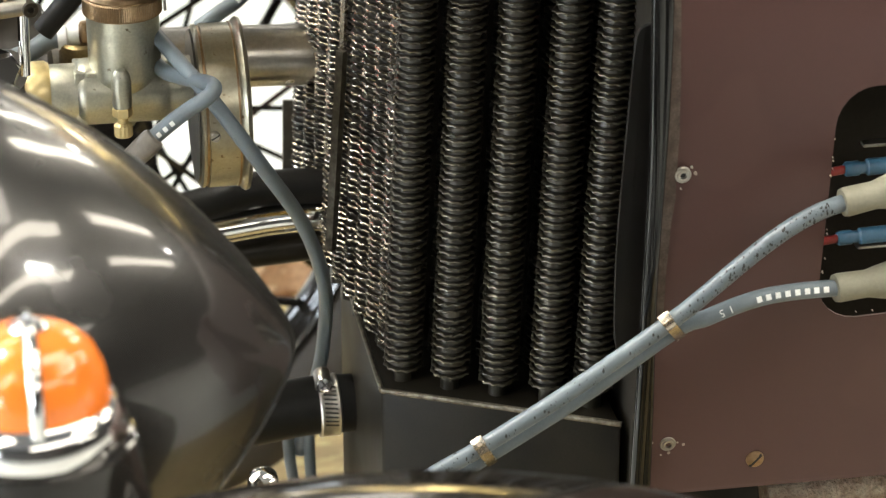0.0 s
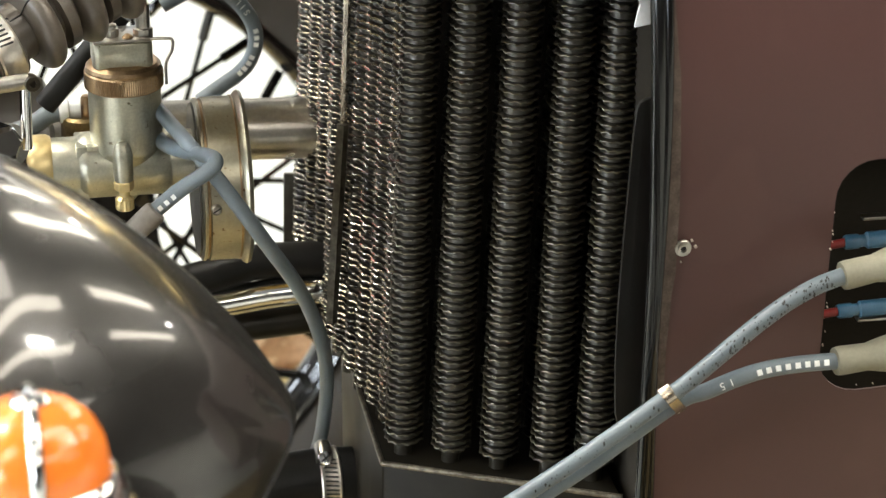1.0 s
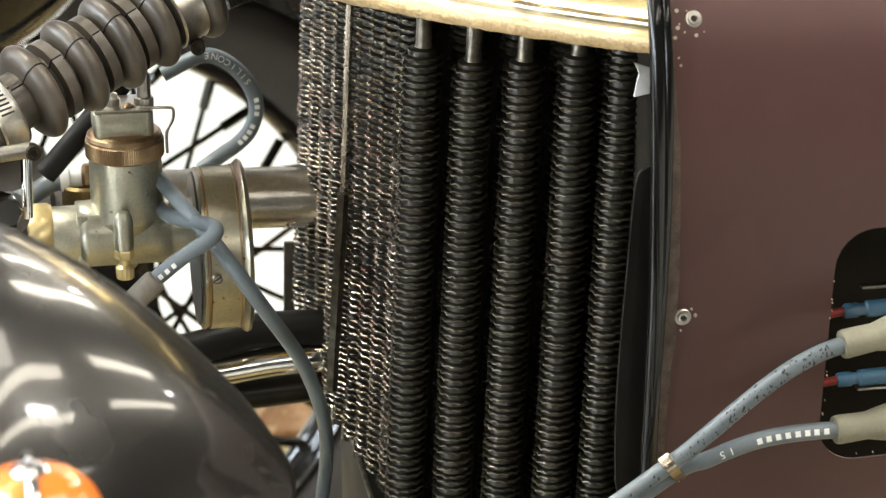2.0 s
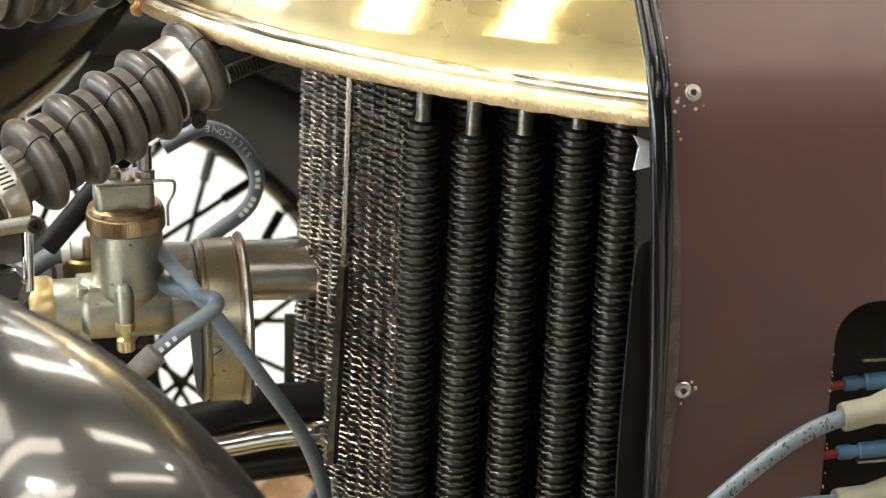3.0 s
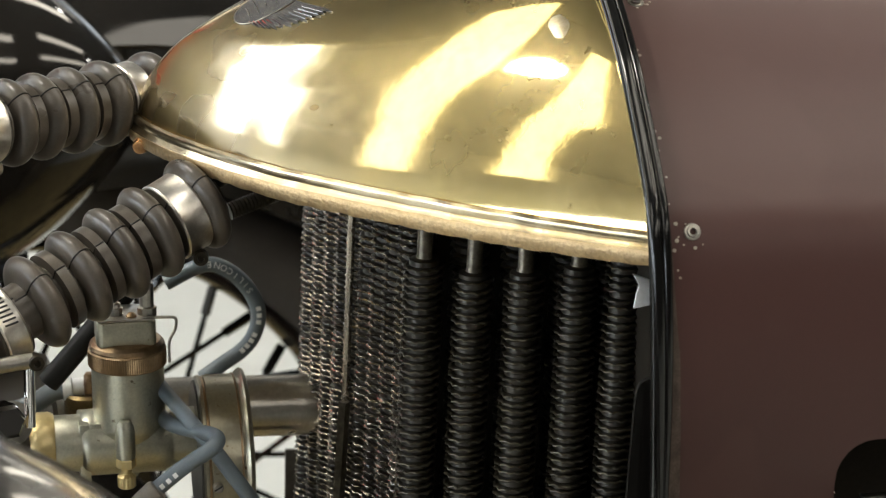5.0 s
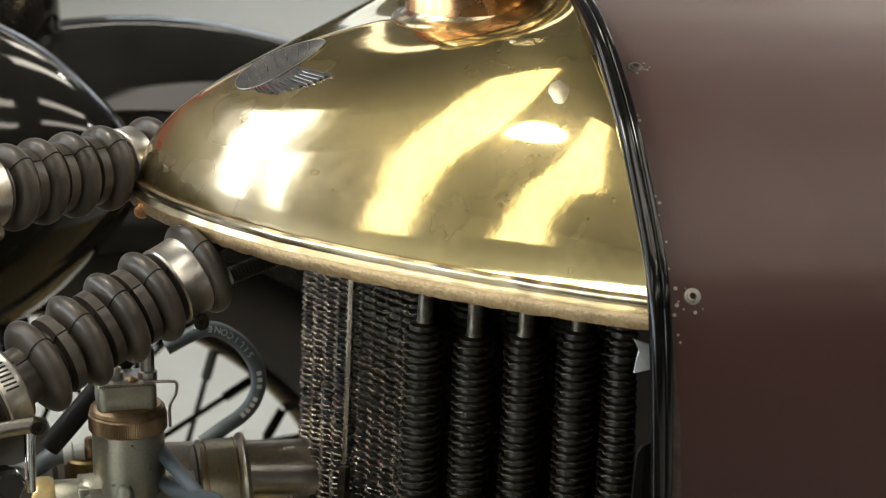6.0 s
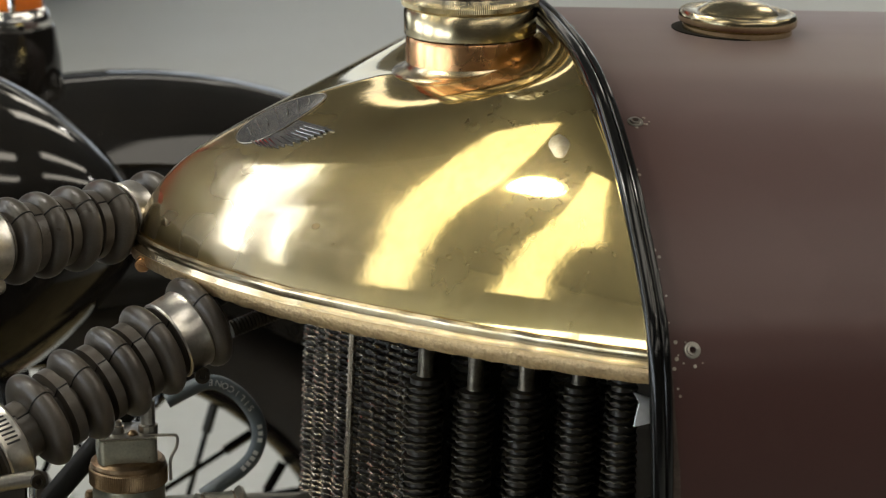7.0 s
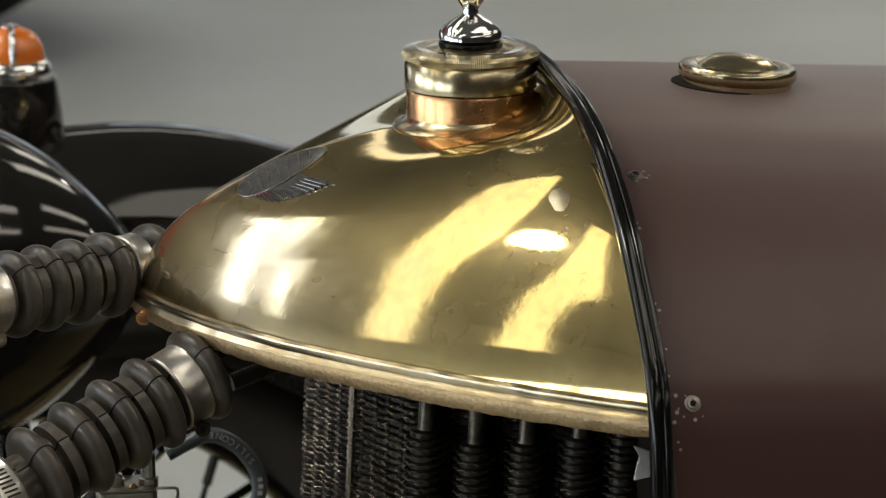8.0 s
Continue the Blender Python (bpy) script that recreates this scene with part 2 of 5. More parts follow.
# ---- building helpers ----


def part(name, bm, mat, parent=None, label="", smooth=True, loc=None):
    """Links a bmesh as one mesh object, under a thing or a part."""
    me = bpy.data.meshes.new(name)
    bmesh.ops.recalc_face_normals(bm, faces=bm.faces)
    if smooth:
        for f in bm.faces:
            f.smooth = True
        for e in bm.edges:
            if len(e.link_faces) == 2 and e.calc_face_angle(0) > 0.7:
                e.smooth = False
    bm.to_mesh(me)
    bm.free()
    for one in mat if isinstance(mat, (list, tuple)) else [mat]:
        me.materials.append(one)
    return linked(name, me, parent, label, loc)


def linked(name, me, parent=None, label="", loc=None, turn=None):
    ob = new(name, me)
    while parent and parent.parent and parent.parent.parent:
        parent = parent.parent
    if parent:
        ob.parent = parent
    if loc is not None:
        ob.location = loc
    if turn is not None:
        ob.rotation_euler = turn
    if label:
        tagged(ob, label)
    return ob


def holder(name, parent=None, label="", loc=(0, 0, 0)):
    ob = new(name)
    ob.empty_display_size = 0.05
    ob.location = loc
    if parent:
        ob.parent = parent
    if label:
        tagged(ob, label)
    return ob


def frames_along(points):
    """Points with two cross axes each, carried along without twist."""
    pts = [Vector(p) for p in points]
    out = []
    side = None
    for i, p in enumerate(pts):
        d = (pts[min(i + 1, len(pts) - 1)] - pts[max(i - 1, 0)]).normalized()
        if side is None:
            side = d.orthogonal().normalized()
            if abs(d.z) < 0.95:
                side = d.cross(Vector((0, 0, 1))).normalized()
        side = (side - d * side.dot(d)).normalized()
        out.append((p, side, d.cross(side).normalized(), d))
    return out


def smooth_line(points, steps=8):
    """A curve through the points."""
    p = [Vector(q) for q in points]
    p = [p[0] * 2 - p[1]] + p + [p[-1] * 2 - p[-2]]
    out = []
    for i in range(1, len(p) - 2):
        a, b, c, d = p[i - 1:i + 3]
        for k in range(steps):
            t = k / steps
            out.append(0.5 * (2 * b + (c - a) * t + (2 * a - 5 * b + 4 * c - d) * t * t + (3 * b - a - 3 * c + d) * t ** 3))
    out.append(p[-2])
    return out


def sweep(points, radius, n=16, bm=None, cap=True, profile=None):
    """A round (or profiled) bar along the points; radius is a number or one per point."""
    bm = bm or bmesh.new()
    rings = []
    fr = frames_along(points)
    for i, (p, s, u, d) in enumerate(fr):
        r = radius[i] if isinstance(radius, (list, tuple)) else radius
        if profile:
            ring = [bm.verts.new(p + s * a * r + u * b * r) for a, b in profile]
        else:
            ring = [bm.verts.new(p + (s * math.cos(2 * math.pi * k / n) + u * math.sin(2 * math.pi * k / n)) * r) for k in range(n)]
        rings.append(ring)
    for a, b in zip(rings, rings[1:]):
        for k in range(len(a)):
            bm.faces.new((a[k], a[(k + 1) % len(a)], b[(k + 1) % len(a)], b[k]))
    if cap:
        bm.faces.new(rings[0])
        bm.faces.new(rings[-1][::-1])
    return bm


def revolve(profile, m=None, n=32, bm=None, wave=None, loop=False):
    """A turned body: (radius, height) pairs about the z axis of the pose m."""
    bm = bm or bmesh.new()
    m = m or Matrix()
    rings = []
    for j, (r, h) in enumerate(profile):
        if r < 1e-6:
            rings.append([bm.verts.new(m @ Vector((0, 0, h)))])
            continue
        ring = []
        for k in range(n):
            a = 2 * math.pi * k / n
            q = r * (1 + (wave(j, k) if wave else 0))
            ring.append(bm.verts.new(m @ Vector((q * math.cos(a), q * math.sin(a), h))))
        rings.append(ring)
    for a, b in zip(rings, rings[1:] + rings[:1] if loop else rings[1:]):
        if len(a) == 1 and len(b) == 1:
            continue
        for k in range(n):
            q = [a[k % len(a)], a[(k + 1) % len(a)], b[(k + 1) % len(b)], b[k % len(b)]]
            q = list(dict.fromkeys(q))
            if len(q) > 2:
                bm.faces.new(q)
    for ring in (rings[0], rings[-1]):
        if len(ring) > 2 and not loop:
            bm.faces.new(ring)
    return bm


def box(x0, x1, y0, y1, z0, z1, bevel=0.0, m=None, bm=None):
    bm = bm or bmesh.new()
    made = bmesh.ops.create_cube(bm, size=1.0)["verts"]
    for v in made:
        v.co = Vector(((x0 + x1) / 2 + v.co.x * (x1 - x0), (y0 + y1) / 2 + v.co.y * (y1 - y0), (z0 + z1) / 2 + v.co.z * (z1 - z0)))
    if bevel:
        edges = list({e for v in made for e in v.link_edges})
        bmesh.ops.bevel(bm, geom=edges, offset=bevel, segments=2, profile=0.5, affect="EDGES")
    if m:
        bmesh.ops.transform(bm, matrix=m, verts=bm.verts)
    return bm


def prism(plan, z0, z1, bevel=0.0, m=None):
    """A flat outline of (x, y) pairs carried from z0 up to z1."""
    bm = bmesh.new()
    low = [bm.verts.new((x, y, z0)) for x, y in plan]
    top = [bm.verts.new((x, y, z1)) for x, y in plan]
    n = len(plan)
    for k in range(n):
        bm.faces.new((low[k], low[(k + 1) % n], top[(k + 1) % n], top[k]))
    bm.faces.new(low[::-1])
    bm.faces.new(top)
    if bevel:
        bmesh.ops.bevel(bm, geom=list(bm.edges), offset=bevel, segments=2, profile=0.5, affect="EDGES")
    if m:
        bmesh.ops.transform(bm, matrix=m, verts=bm.verts)
    return bm


def axis_pose(at, way):
    """A pose at a place whose z axis points along a way."""
    return Matrix.Translation(at) @ Vector(way).to_track_quat("Z", "Y").to_matrix().to_4x4()

# ---- the room ----


def room():
    floor = part("floor", box(-7, 11, -8, 13, -0.12, 0.0), FLOOR, smooth=False)
    tagged(floor, "pale grey painted showroom floor, slightly glossy", "floor", kind="structure")
    # assumed unseen windows on the side that the car faces, daylight for the radiator
    openings = [(-7.4, -5.2), (-4.4, -2.2), (-1.4, 0.8), (1.6, 3.8), (7.6, 9.0), (9.8, 11.4)]
    bm = bmesh.new()
    edges = [-8.2] + [y for o in openings for y in o] + [13.2]
    box(-7.3, -7.0, -8.2, 13.2, 0.0, 0.7, bm=bm)
    box(-7.3, -7.0, -8.2, 13.2, 2.1, 4.4, bm=bm)
    for a, b in zip(edges[::2], edges[1::2]):
        box(-7.3, -7.0, a, b, 0.7, 2.1, bm=bm)
    tagged(part("wall_west", bm, WALL, smooth=False), "unseen pale grey wall with low windows", "wall", kind="structure")
    for i, (a, b) in enumerate(openings):
        win = holder("window_%d" % (i + 1), loc=(-7.15, (a + b) / 2, 0.7))
        tagged(win, "assumed low window with a dark metal frame", "window", kind="structure")
        bm = bmesh.new()
        w = b - a
        for y0, y1, z0, z1 in ((-w / 2, w / 2, 0, 0.06), (-w / 2, w / 2, 1.34, 1.4), (-w / 2, -w / 2 + 0.06, 0.06, 1.34), (w / 2 - 0.06, w / 2, 0.06, 1.34), (-0.03, 0.03, 0.06, 1.34)):
            box(-0.04, 0.04, y0, y1, z0, z1, bm=bm)
        part("window_frame", bm, PAINT, win, smooth=False)
    tagged(part("backdrop", box(-7.9, -7.8, -7.8, 12.8, 0.3, 3.0), DAY, smooth=False), "bright daylight outside the windows", "daylight", kind="structure")
    # Unseen walls, made dark so that the bonnet's side reflects less.
    for name, b in (("wall_south", (-7.3, 11.3, -8.3, -8.0)), ("wall_east", (11.0, 11.3, -8.0, 13.0))):
        tagged(part(name, box(b[0], b[1], b[2], b[3], 0.0, 4.4), DARK_WALL, smooth=False), "unseen wall, dark to cut reflections in the bonnet", "wall", kind="structure")
    # windows in the far wall
    bays = [(-3.2, -0.9), (0.3, 2.8), (4.0, 6.6), (7.8, 10.0)]
    bm = bmesh.new()
    edges = [-7.0] + [x for o in bays for x in o] + [11.0]
    box(-7.0, 11.0, 13.0, 13.3, 0.0, 0.9, bm=bm)
    box(-7.0, 11.0, 13.0, 13.3, 3.0, 4.4, bm=bm)
    for a, b in zip(edges[::2], edges[1::2]):
        box(a, b, 13.0, 13.3, 0.9, 3.0, bm=bm)
    tagged(part("wall_north", bm, WALL, smooth=False), "unseen pale grey wall with wide windows", "wall", kind="structure")
    for i, (a, b) in enumerate(bays):
        win = holder("window_%d" % (i + 7), loc=((a + b) / 2, 13.15, 0.9))
        tagged(win, "wide showroom window with a dark metal frame", "window", kind="structure")
        bm = bmesh.new()
        w = b - a
        for x0, x1, z0, z1 in ((-w / 2, w / 2, 0, 0.06), (-w / 2, w / 2, 2.04, 2.1), (-w / 2, -w / 2 + 0.06, 0.06, 2.04), (w / 2 - 0.06, w / 2, 0.06, 2.04), (-0.03, 0.03, 0.06, 2.04)):
            box(x0, x1, -0.04, 0.04, z0, z1, bm=bm)
        part("window_frame", bm, PAINT, win, smooth=False)
    tagged(part("backdrop", box(-6.8, 10.8, 13.8, 13.9, 0.5, 3.6), DIM_DAY, smooth=False), "bright daylight outside the windows", "daylight", kind="structure")
    tagged(part("ceiling", box(-7.3, 11.3, -8.3, 13.3, 4.4, 4.6), ROOF, smooth=False), "light grey showroom ceiling", "ceiling", kind="structure")


def strip_light(x0, y0, x1, y1, z=3.75, width=0.22, glass=None):
    """A lit strip hanging under the ceiling between two places."""
    lamp = holder("strip_light", loc=((x0 + x1) / 2, (y0 + y1) / 2, z))
    lamp.rotation_euler = (0, 0, math.atan2(y1 - y0, x1 - x0))
    tagged(lamp, "long lit strip lamp, unseen under the ceiling", "lamp", "strip lights")
    n = math.hypot(x1 - x0, y1 - y0) / 2
    part("diffuser", box(-n, n, -width / 2, width / 2, 0.0, 0.02), glass or PANEL, lamp, smooth=False)
    part("housing", box(-n, n, -width / 2 - 0.01, width / 2 + 0.01, 0.022, 0.09, 0.01), STEEL, lamp, smooth=False)
    for k in (-0.8, 0.8):
        part("hanger", sweep([(n * k, 0, 0.08), (n * k, 0, 4.4 - z)], 0.008, 8), STEEL, lamp)


def bent_light(points, glass, z=3.75):
    """A lit ribbon lamp along (x, y, width) points under the ceiling."""
    x0, y0 = points[len(points) // 2][:2]
    lamp = holder("ribbon_light", loc=(x0, y0, z))
    tagged(lamp, "bent lit ribbon lamp hanging under the ceiling", "lamp", "ribbon lights")
    line = [Vector((p.x - x0, p.y - y0, p.z)) for p in smooth_line(points, 6)]
    for name, low, high, more, mat in (("diffuser", 0.0, 0.02, 0.0, glass), ("housing", 0.022, 0.09, 0.01, STEEL)):
        bm = bmesh.new()
        rings = []
        for i, p in enumerate(line):
            d = line[min(i + 1, len(line) - 1)] - line[max(i - 1, 0)]
            n = Vector((-d.y, d.x, 0)).normalized() * (p.z / 2 + more)
            a = Vector((p.x, p.y, 0))
            rings.append([bm.verts.new(a + q + Vector((0, 0, h))) for q, h in ((n, low), (-n, low), (-n, high), (n, high))])
        for a, b in zip(rings, rings[1:]):
            for k in range(4):
                bm.faces.new((a[k], a[(k + 1) % 4], b[(k + 1) % 4], b[k]))
        bm.faces.new(rings[0])
        bm.faces.new(rings[-1][::-1])
        part(name, bm, mat, lamp, smooth=False)
    for p in (line[2], line[-3]):
        part("hanger", sweep([(p.x, p.y, 0.08), (p.x, p.y, 4.4 - z)], 0.008, 8), STEEL, lamp)


def spot_light(x, y, r=0.11, drop=0.0):
    lamp = holder("spot_lamp", loc=(x, y, 4.4 - drop))
    tagged(lamp, "lit round spot lamp hanging under the ceiling", "lamp", "spot lamps")
    part("bulb", revolve([(0, -0.64), (r * 0.7, -0.63), (r, -0.57), (r * 0.9, -0.54), (0, -0.535)], n=20), LAMP, lamp)
    part("housing", revolve([(r * 0.95, -0.535), (r * 1.1, -0.5), (r * 0.6, -0.36), (0.02, -0.34), (0.02, drop)], n=20), PAINT, lamp)


def red_banner():
    """Cloth banner on a rail, in soft folds, standing in for an unknown red reflection."""
    banner = holder("banner", loc=(-4.3, 4.9, 2.7))
    banner.rotation_euler = (0, 0, math.atan2(-0.9, 4.6))
    tagged(banner, "red cloth on a steel rail, standing in for an unseen red thing", "banner")
    bm = bmesh.new()
    cols = [(-2.4 + 0.1 * k, 0.02 * math.sin(k * 1.1)) for k in range(49)]
    rows = [[[bm.verts.new((x, y * (1.2 - z / 2) + t, z)) for z in (0.0, 0.4, 0.7, 1.0)] for x, y in cols] for t in (-0.003, 0.003)]
    for side in (0, 1):
        for a, c in zip(rows[side], rows[side][1:]):
            for k in range(3):
                q = (a[k], c[k], c[k + 1], a[k + 1])
                bm.faces.new(q if side == 0 else q[::-1])
    part("cloth", bm, BANNER, banner)
    part("rail", sweep([(-2.5, 0, 1.01), (2.5, 0, 1.01)], 0.015, 10), STEEL, banner)
    for x in (-2.2, 2.2):
        part("hanger", sweep([(x, 0, 1.01), (x, 0, 1.7)], 0.006, 8), STEEL, banner)


room()
bent_light([(-6.78, -0.95, 0.50), (-4.74, -0.45, 0.37), (-3.44, -0.08, 0.30), (-2.14, 0.47, 0.34), (-1.40, 0.89, 0.46), (-0.80, 1.41, 0.56)], WARM, z=3.0)
bent_light([(-5.55, -1.82, 0.42), (-3.98, -1.19, 0.27), (-2.59, -0.63, 0.27), (-2.10, -0.50, 0.34), (-1.43, -0.16, 0.22), (-0.80, 0.22, 0.15)], WARM, z=3.0)
bent_light([(-6.9, 1.50, 0.48), (-5.0, 1.35, 0.38), (-3.2, 1.36, 0.28), (-2.03, 1.72, 0.17), (-1.70, 2.00, 0.12)], COOL, z=3.0)
bent_light([(-6.9, 0.58, 0.14), (-4.5, 0.72, 0.16), (-3.2, 0.90, 0.15), (-2.6, 1.02, 0.05)], COOL, z=3.0)
bent_light([(-3.0, 1.07, 0.04), (-2.06, 1.45, 0.08), (-1.56, 1.84, 0.06)], COOL, z=3.0)
red_banner()
for ends in ((2.4, 3.0, 4.7, 6.8), (4.05, 1.55, 6.4, 3.75), (1.9, -1.5, 3.35, 0.35), (5.45, 0.45, 8.4, 3.3), (2.6, -2.75, 4.7, -0.75), (2.4, 5.6, 3.8, 8.6)):
    strip_light(*ends, width=0.38, glass=SOFT)
# Broad dim strips added as fill light; no such lamps are known here.
for ends in ((0.0, -1.3, 2.2, 0.2), (-3.5, 4.9, 1.5, 7.4), (-6.4, -4.8, -1.8, -2.5), (-1.0, -6.6, 4.0, -4.0), (5.2, -5.0, 9.0, -3.0), (1.4, 9.0, 6.0, 11.4)):
    strip_light(*ends, width=0.6 if ends[1] > 0 else 0.95, glass=DIM)
spot_light(3.80, -1.08, r=0.17)
spot_light(7.8, 3.9)
spot_light(4.5, 7.6)
spot_light(-1.50, 0.27, r=0.19, drop=0.8)

# ---- the car ----
car = holder("three_wheeler")
tagged(car, "vintage maroon cyclecar with brass radiator and black wings", "car")

# -- radiator header tank --
TANK_Z, TANK_H = 0.800, 0.132


def tank_point(h, u):
    """h: 0 at the rim to 1 on top; u: -1 near rear corner, 0 at the nose, 1 far rear corner."""
    w = 0.264 * (1 - h ** 1.9) ** 0.46 if h < 1 else 0.0
    f = max(0.0, (1 - h) * (0.1546 + h * (0.1715 + h * (0.0270 + h * (0.1775 - 0.4492 * h))))) ** 0.8
    f /= 1 + (max(0.0, h - 0.77) / 0.085) ** 2
    p = 0.655 + 0.40 * h * (1 - 0.45 * h) + 0.8 * max(0.0, h - 0.6) ** 2
    q = Vector((-f * (1 - abs(u) ** (1 / p)), w * u, TANK_Z + TANK_H * h))
    # the flanks swell a little towards the rear
    a = abs(u)
    swell = a * a * (1 - a) * h * (1 - h ** 3) * (0.0249 + h * (0.0699 + 0.0257 * a + h * (0.0773 + 0.0294 * a) - 0.003 * a * a) + a * (0.0074 - 0.0139 * a))
    q += Vector((-0.45, math.copysign(0.7, u), 0.55)) * swell
    # the top dips a little round the filler neck
    q.z -= 0.0066 * math.exp(-(math.hypot(q.x + 0.0417, q.y + 0.004) / 0.066) ** 2.4)
    return q


def tank():
    body = bmesh.new()
    hs = [1 - (1 - i / 36) ** 1.7 for i in range(37)]
    us = [math.copysign(abs(i / 40) ** 1.25, i) for i in range(-40, 41)]
    rows = [[tank_point(min(h, 0.9995), u) for u in us] for h in hs]
    rows = [[body.verts.new(q + Vector((-0.7, math.copysign(0.5, q.y), 0.5)) * 0.00003 * noise.noise(q * 18) * (q.x < -0.002)) for q in r] for r in rows]
    for a, b in zip(rows, rows[1:]):
        for k in range(len(us) - 1):
            body.faces.new((a[k], a[k + 1], b[k + 1], b[k]))
    low = body.verts.new((-0.02, 0, TANK_Z))
    for k in range(len(us) - 1):
        body.faces.new((rows[0][k + 1], rows[0][k], low))
    shell = part("header_tank", body, BRASS, car, "polished brass header tank with dents and tarnish")
    # rolled rim along the lower edge
    us = [math.copysign(abs(i / 130) ** 1.25, i) for i in range(-130, 131)]
    edge = [tank_point(0, u) for u in us]
    rim = bmesh.new()
    prof = [(0.0004, 0.0150), (0.0022, 0.0140), (0.0028, 0.0120), (0.0021, 0.0100), (0.0030, 0.0088), (0.0046, 0.0074), (0.0052, 0.0048), (0.0050, 0.0014), (0.0042, -0.0008), (-0.002, -0.0010), (-0.003, 0.010)]
    rings = []
    for i, p in enumerate(edge):
        d = edge[min(i + 1, len(edge) - 1)] - edge[max(i - 1, 0)]
        n = Vector((-d.y, d.x, 0)).normalized()
        n = n if n.x < 0 or (abs(n.x) < 1e-6) else -n
        wob = 0.0005 * noise.noise(p * 60)
        lift = 0.0038 * max(0.0, 1 - (us[i] / 0.42) ** 2) + 0.0012 * max(0.0, abs(us[i]) - 0.85) / 0.15
        rings.append([rim.verts.new(p + n * (a + wob) + Vector((0, 0, b + wob + (0.0008 * noise.noise(p * 170) if b < 0.003 else 0.0) + lift * (1 if b < 0.007 else 0.5)))) for a, b in prof])
    for a, b in zip(rings, rings[1:]):
        for k in range(len(prof)):
            f = rim.faces.new((a[k], a[(k + 1) % len(prof)], b[(k + 1) % len(prof)], b[k]))
            f.material_index = 1 if k < 5 else 0
    rim.faces.new(rings[0])
    rim.faces.new(rings[-1][::-1])
    part("rolled_rim", rim, [RIM_BRASS, COLLAR], shell, "worn soldered brass rim")
    # filler neck with its sloping collar
    c = Vector((-0.0417, 0, -0.0135))
    part("filler_neck", revolve([(0.0352, 0.885), (0.0352, 0.9310), (0.0345, 0.933), (0.0, 0.933)], Matrix.Translation(c), 48), COPPER, shell, "copper filler neck")
    tilt = pose(c.x, 0, 0.9005, 0, -1.8, 0)
    part("neck_collar", revolve([(0.0350, 0.0056), (0.0368, 0.0032), (0.0395, 0.0018), (0.0422, 0.0009), (0.0430, -0.0002), (0.0424, -0.0014), (0.0402, -0.0024), (0.0350, -0.012)], tilt, 56, loop=True), COLLAR, shell, "soldered brass collar round the neck")
    c = c + Vector((0, 0, 0.0052))
    cap = part("filler_cap", revolve([(0.0348, 0.9285), (0.0362, 0.9292), (0.0362, 0.9415), (0.0350, 0.943), (0.0348, 0.944)], Matrix.Translation(c), 64), CAP_BRASS, shell, "scratched brass filler cap")
    knurl = revolve([(0.0355, 0.9435), (0.0372, 0.945), (0.0374, 0.9475), (0.0366, 0.9498), (0.030, 0.9508), (0.024, 0.9502), (0.018, 0.9515), (0.0, 0.952)], Matrix.Translation(c), 420,
                    wave=lambda j, k: 0.010 * (k % 2) if j in (1, 2) else 0)
    part("knurled_top", knurl, CAP_BRASS, cap, smooth=False)
    # mascot foot and lower figure, a plain turned shape
    part("rubber_ring", revolve([(0.0165, 0.9512), (0.0176, 0.9520), (0.0176, 0.9538), (0.0160, 0.9545)], Matrix.Translation(c), 40), BEAD, cap, "black rubber ring under the mascot")
    mas = part("mascot_base", revolve([(0.0150, 0.9540), (0.0160, 0.9545), (0.0174, 0.9555), (0.0172, 0.9590), (0.0155, 0.9615), (0.0085, 0.9665), (0.0045, 0.9690), (0.0040, 0.9720)], Matrix.Translation(c), 40), CHROME, cap, "chrome mascot foot")
    fig = bmesh.new()
    bmesh.ops.create_icosphere(fig, subdivisions=4, radius=1.0)
    for v in fig.verts:
        q = v.co.copy()
        r = 1 + 0.12 * math.sin(9 * math.atan2(q.y, q.x)) * (1 - q.z * q.z) + 0.12 * noise.noise(q * 4)
        v.co = Vector((c.x + q.x * r * 0.0105 * (1.0 + 0.25 * q.z), q.y * r * 0.009, c.z + 0.989 + q.z * 0.020))
    part("mascot", fig, CHROME, cap, "chrome mascot figure")
    return shell


shell = tank()


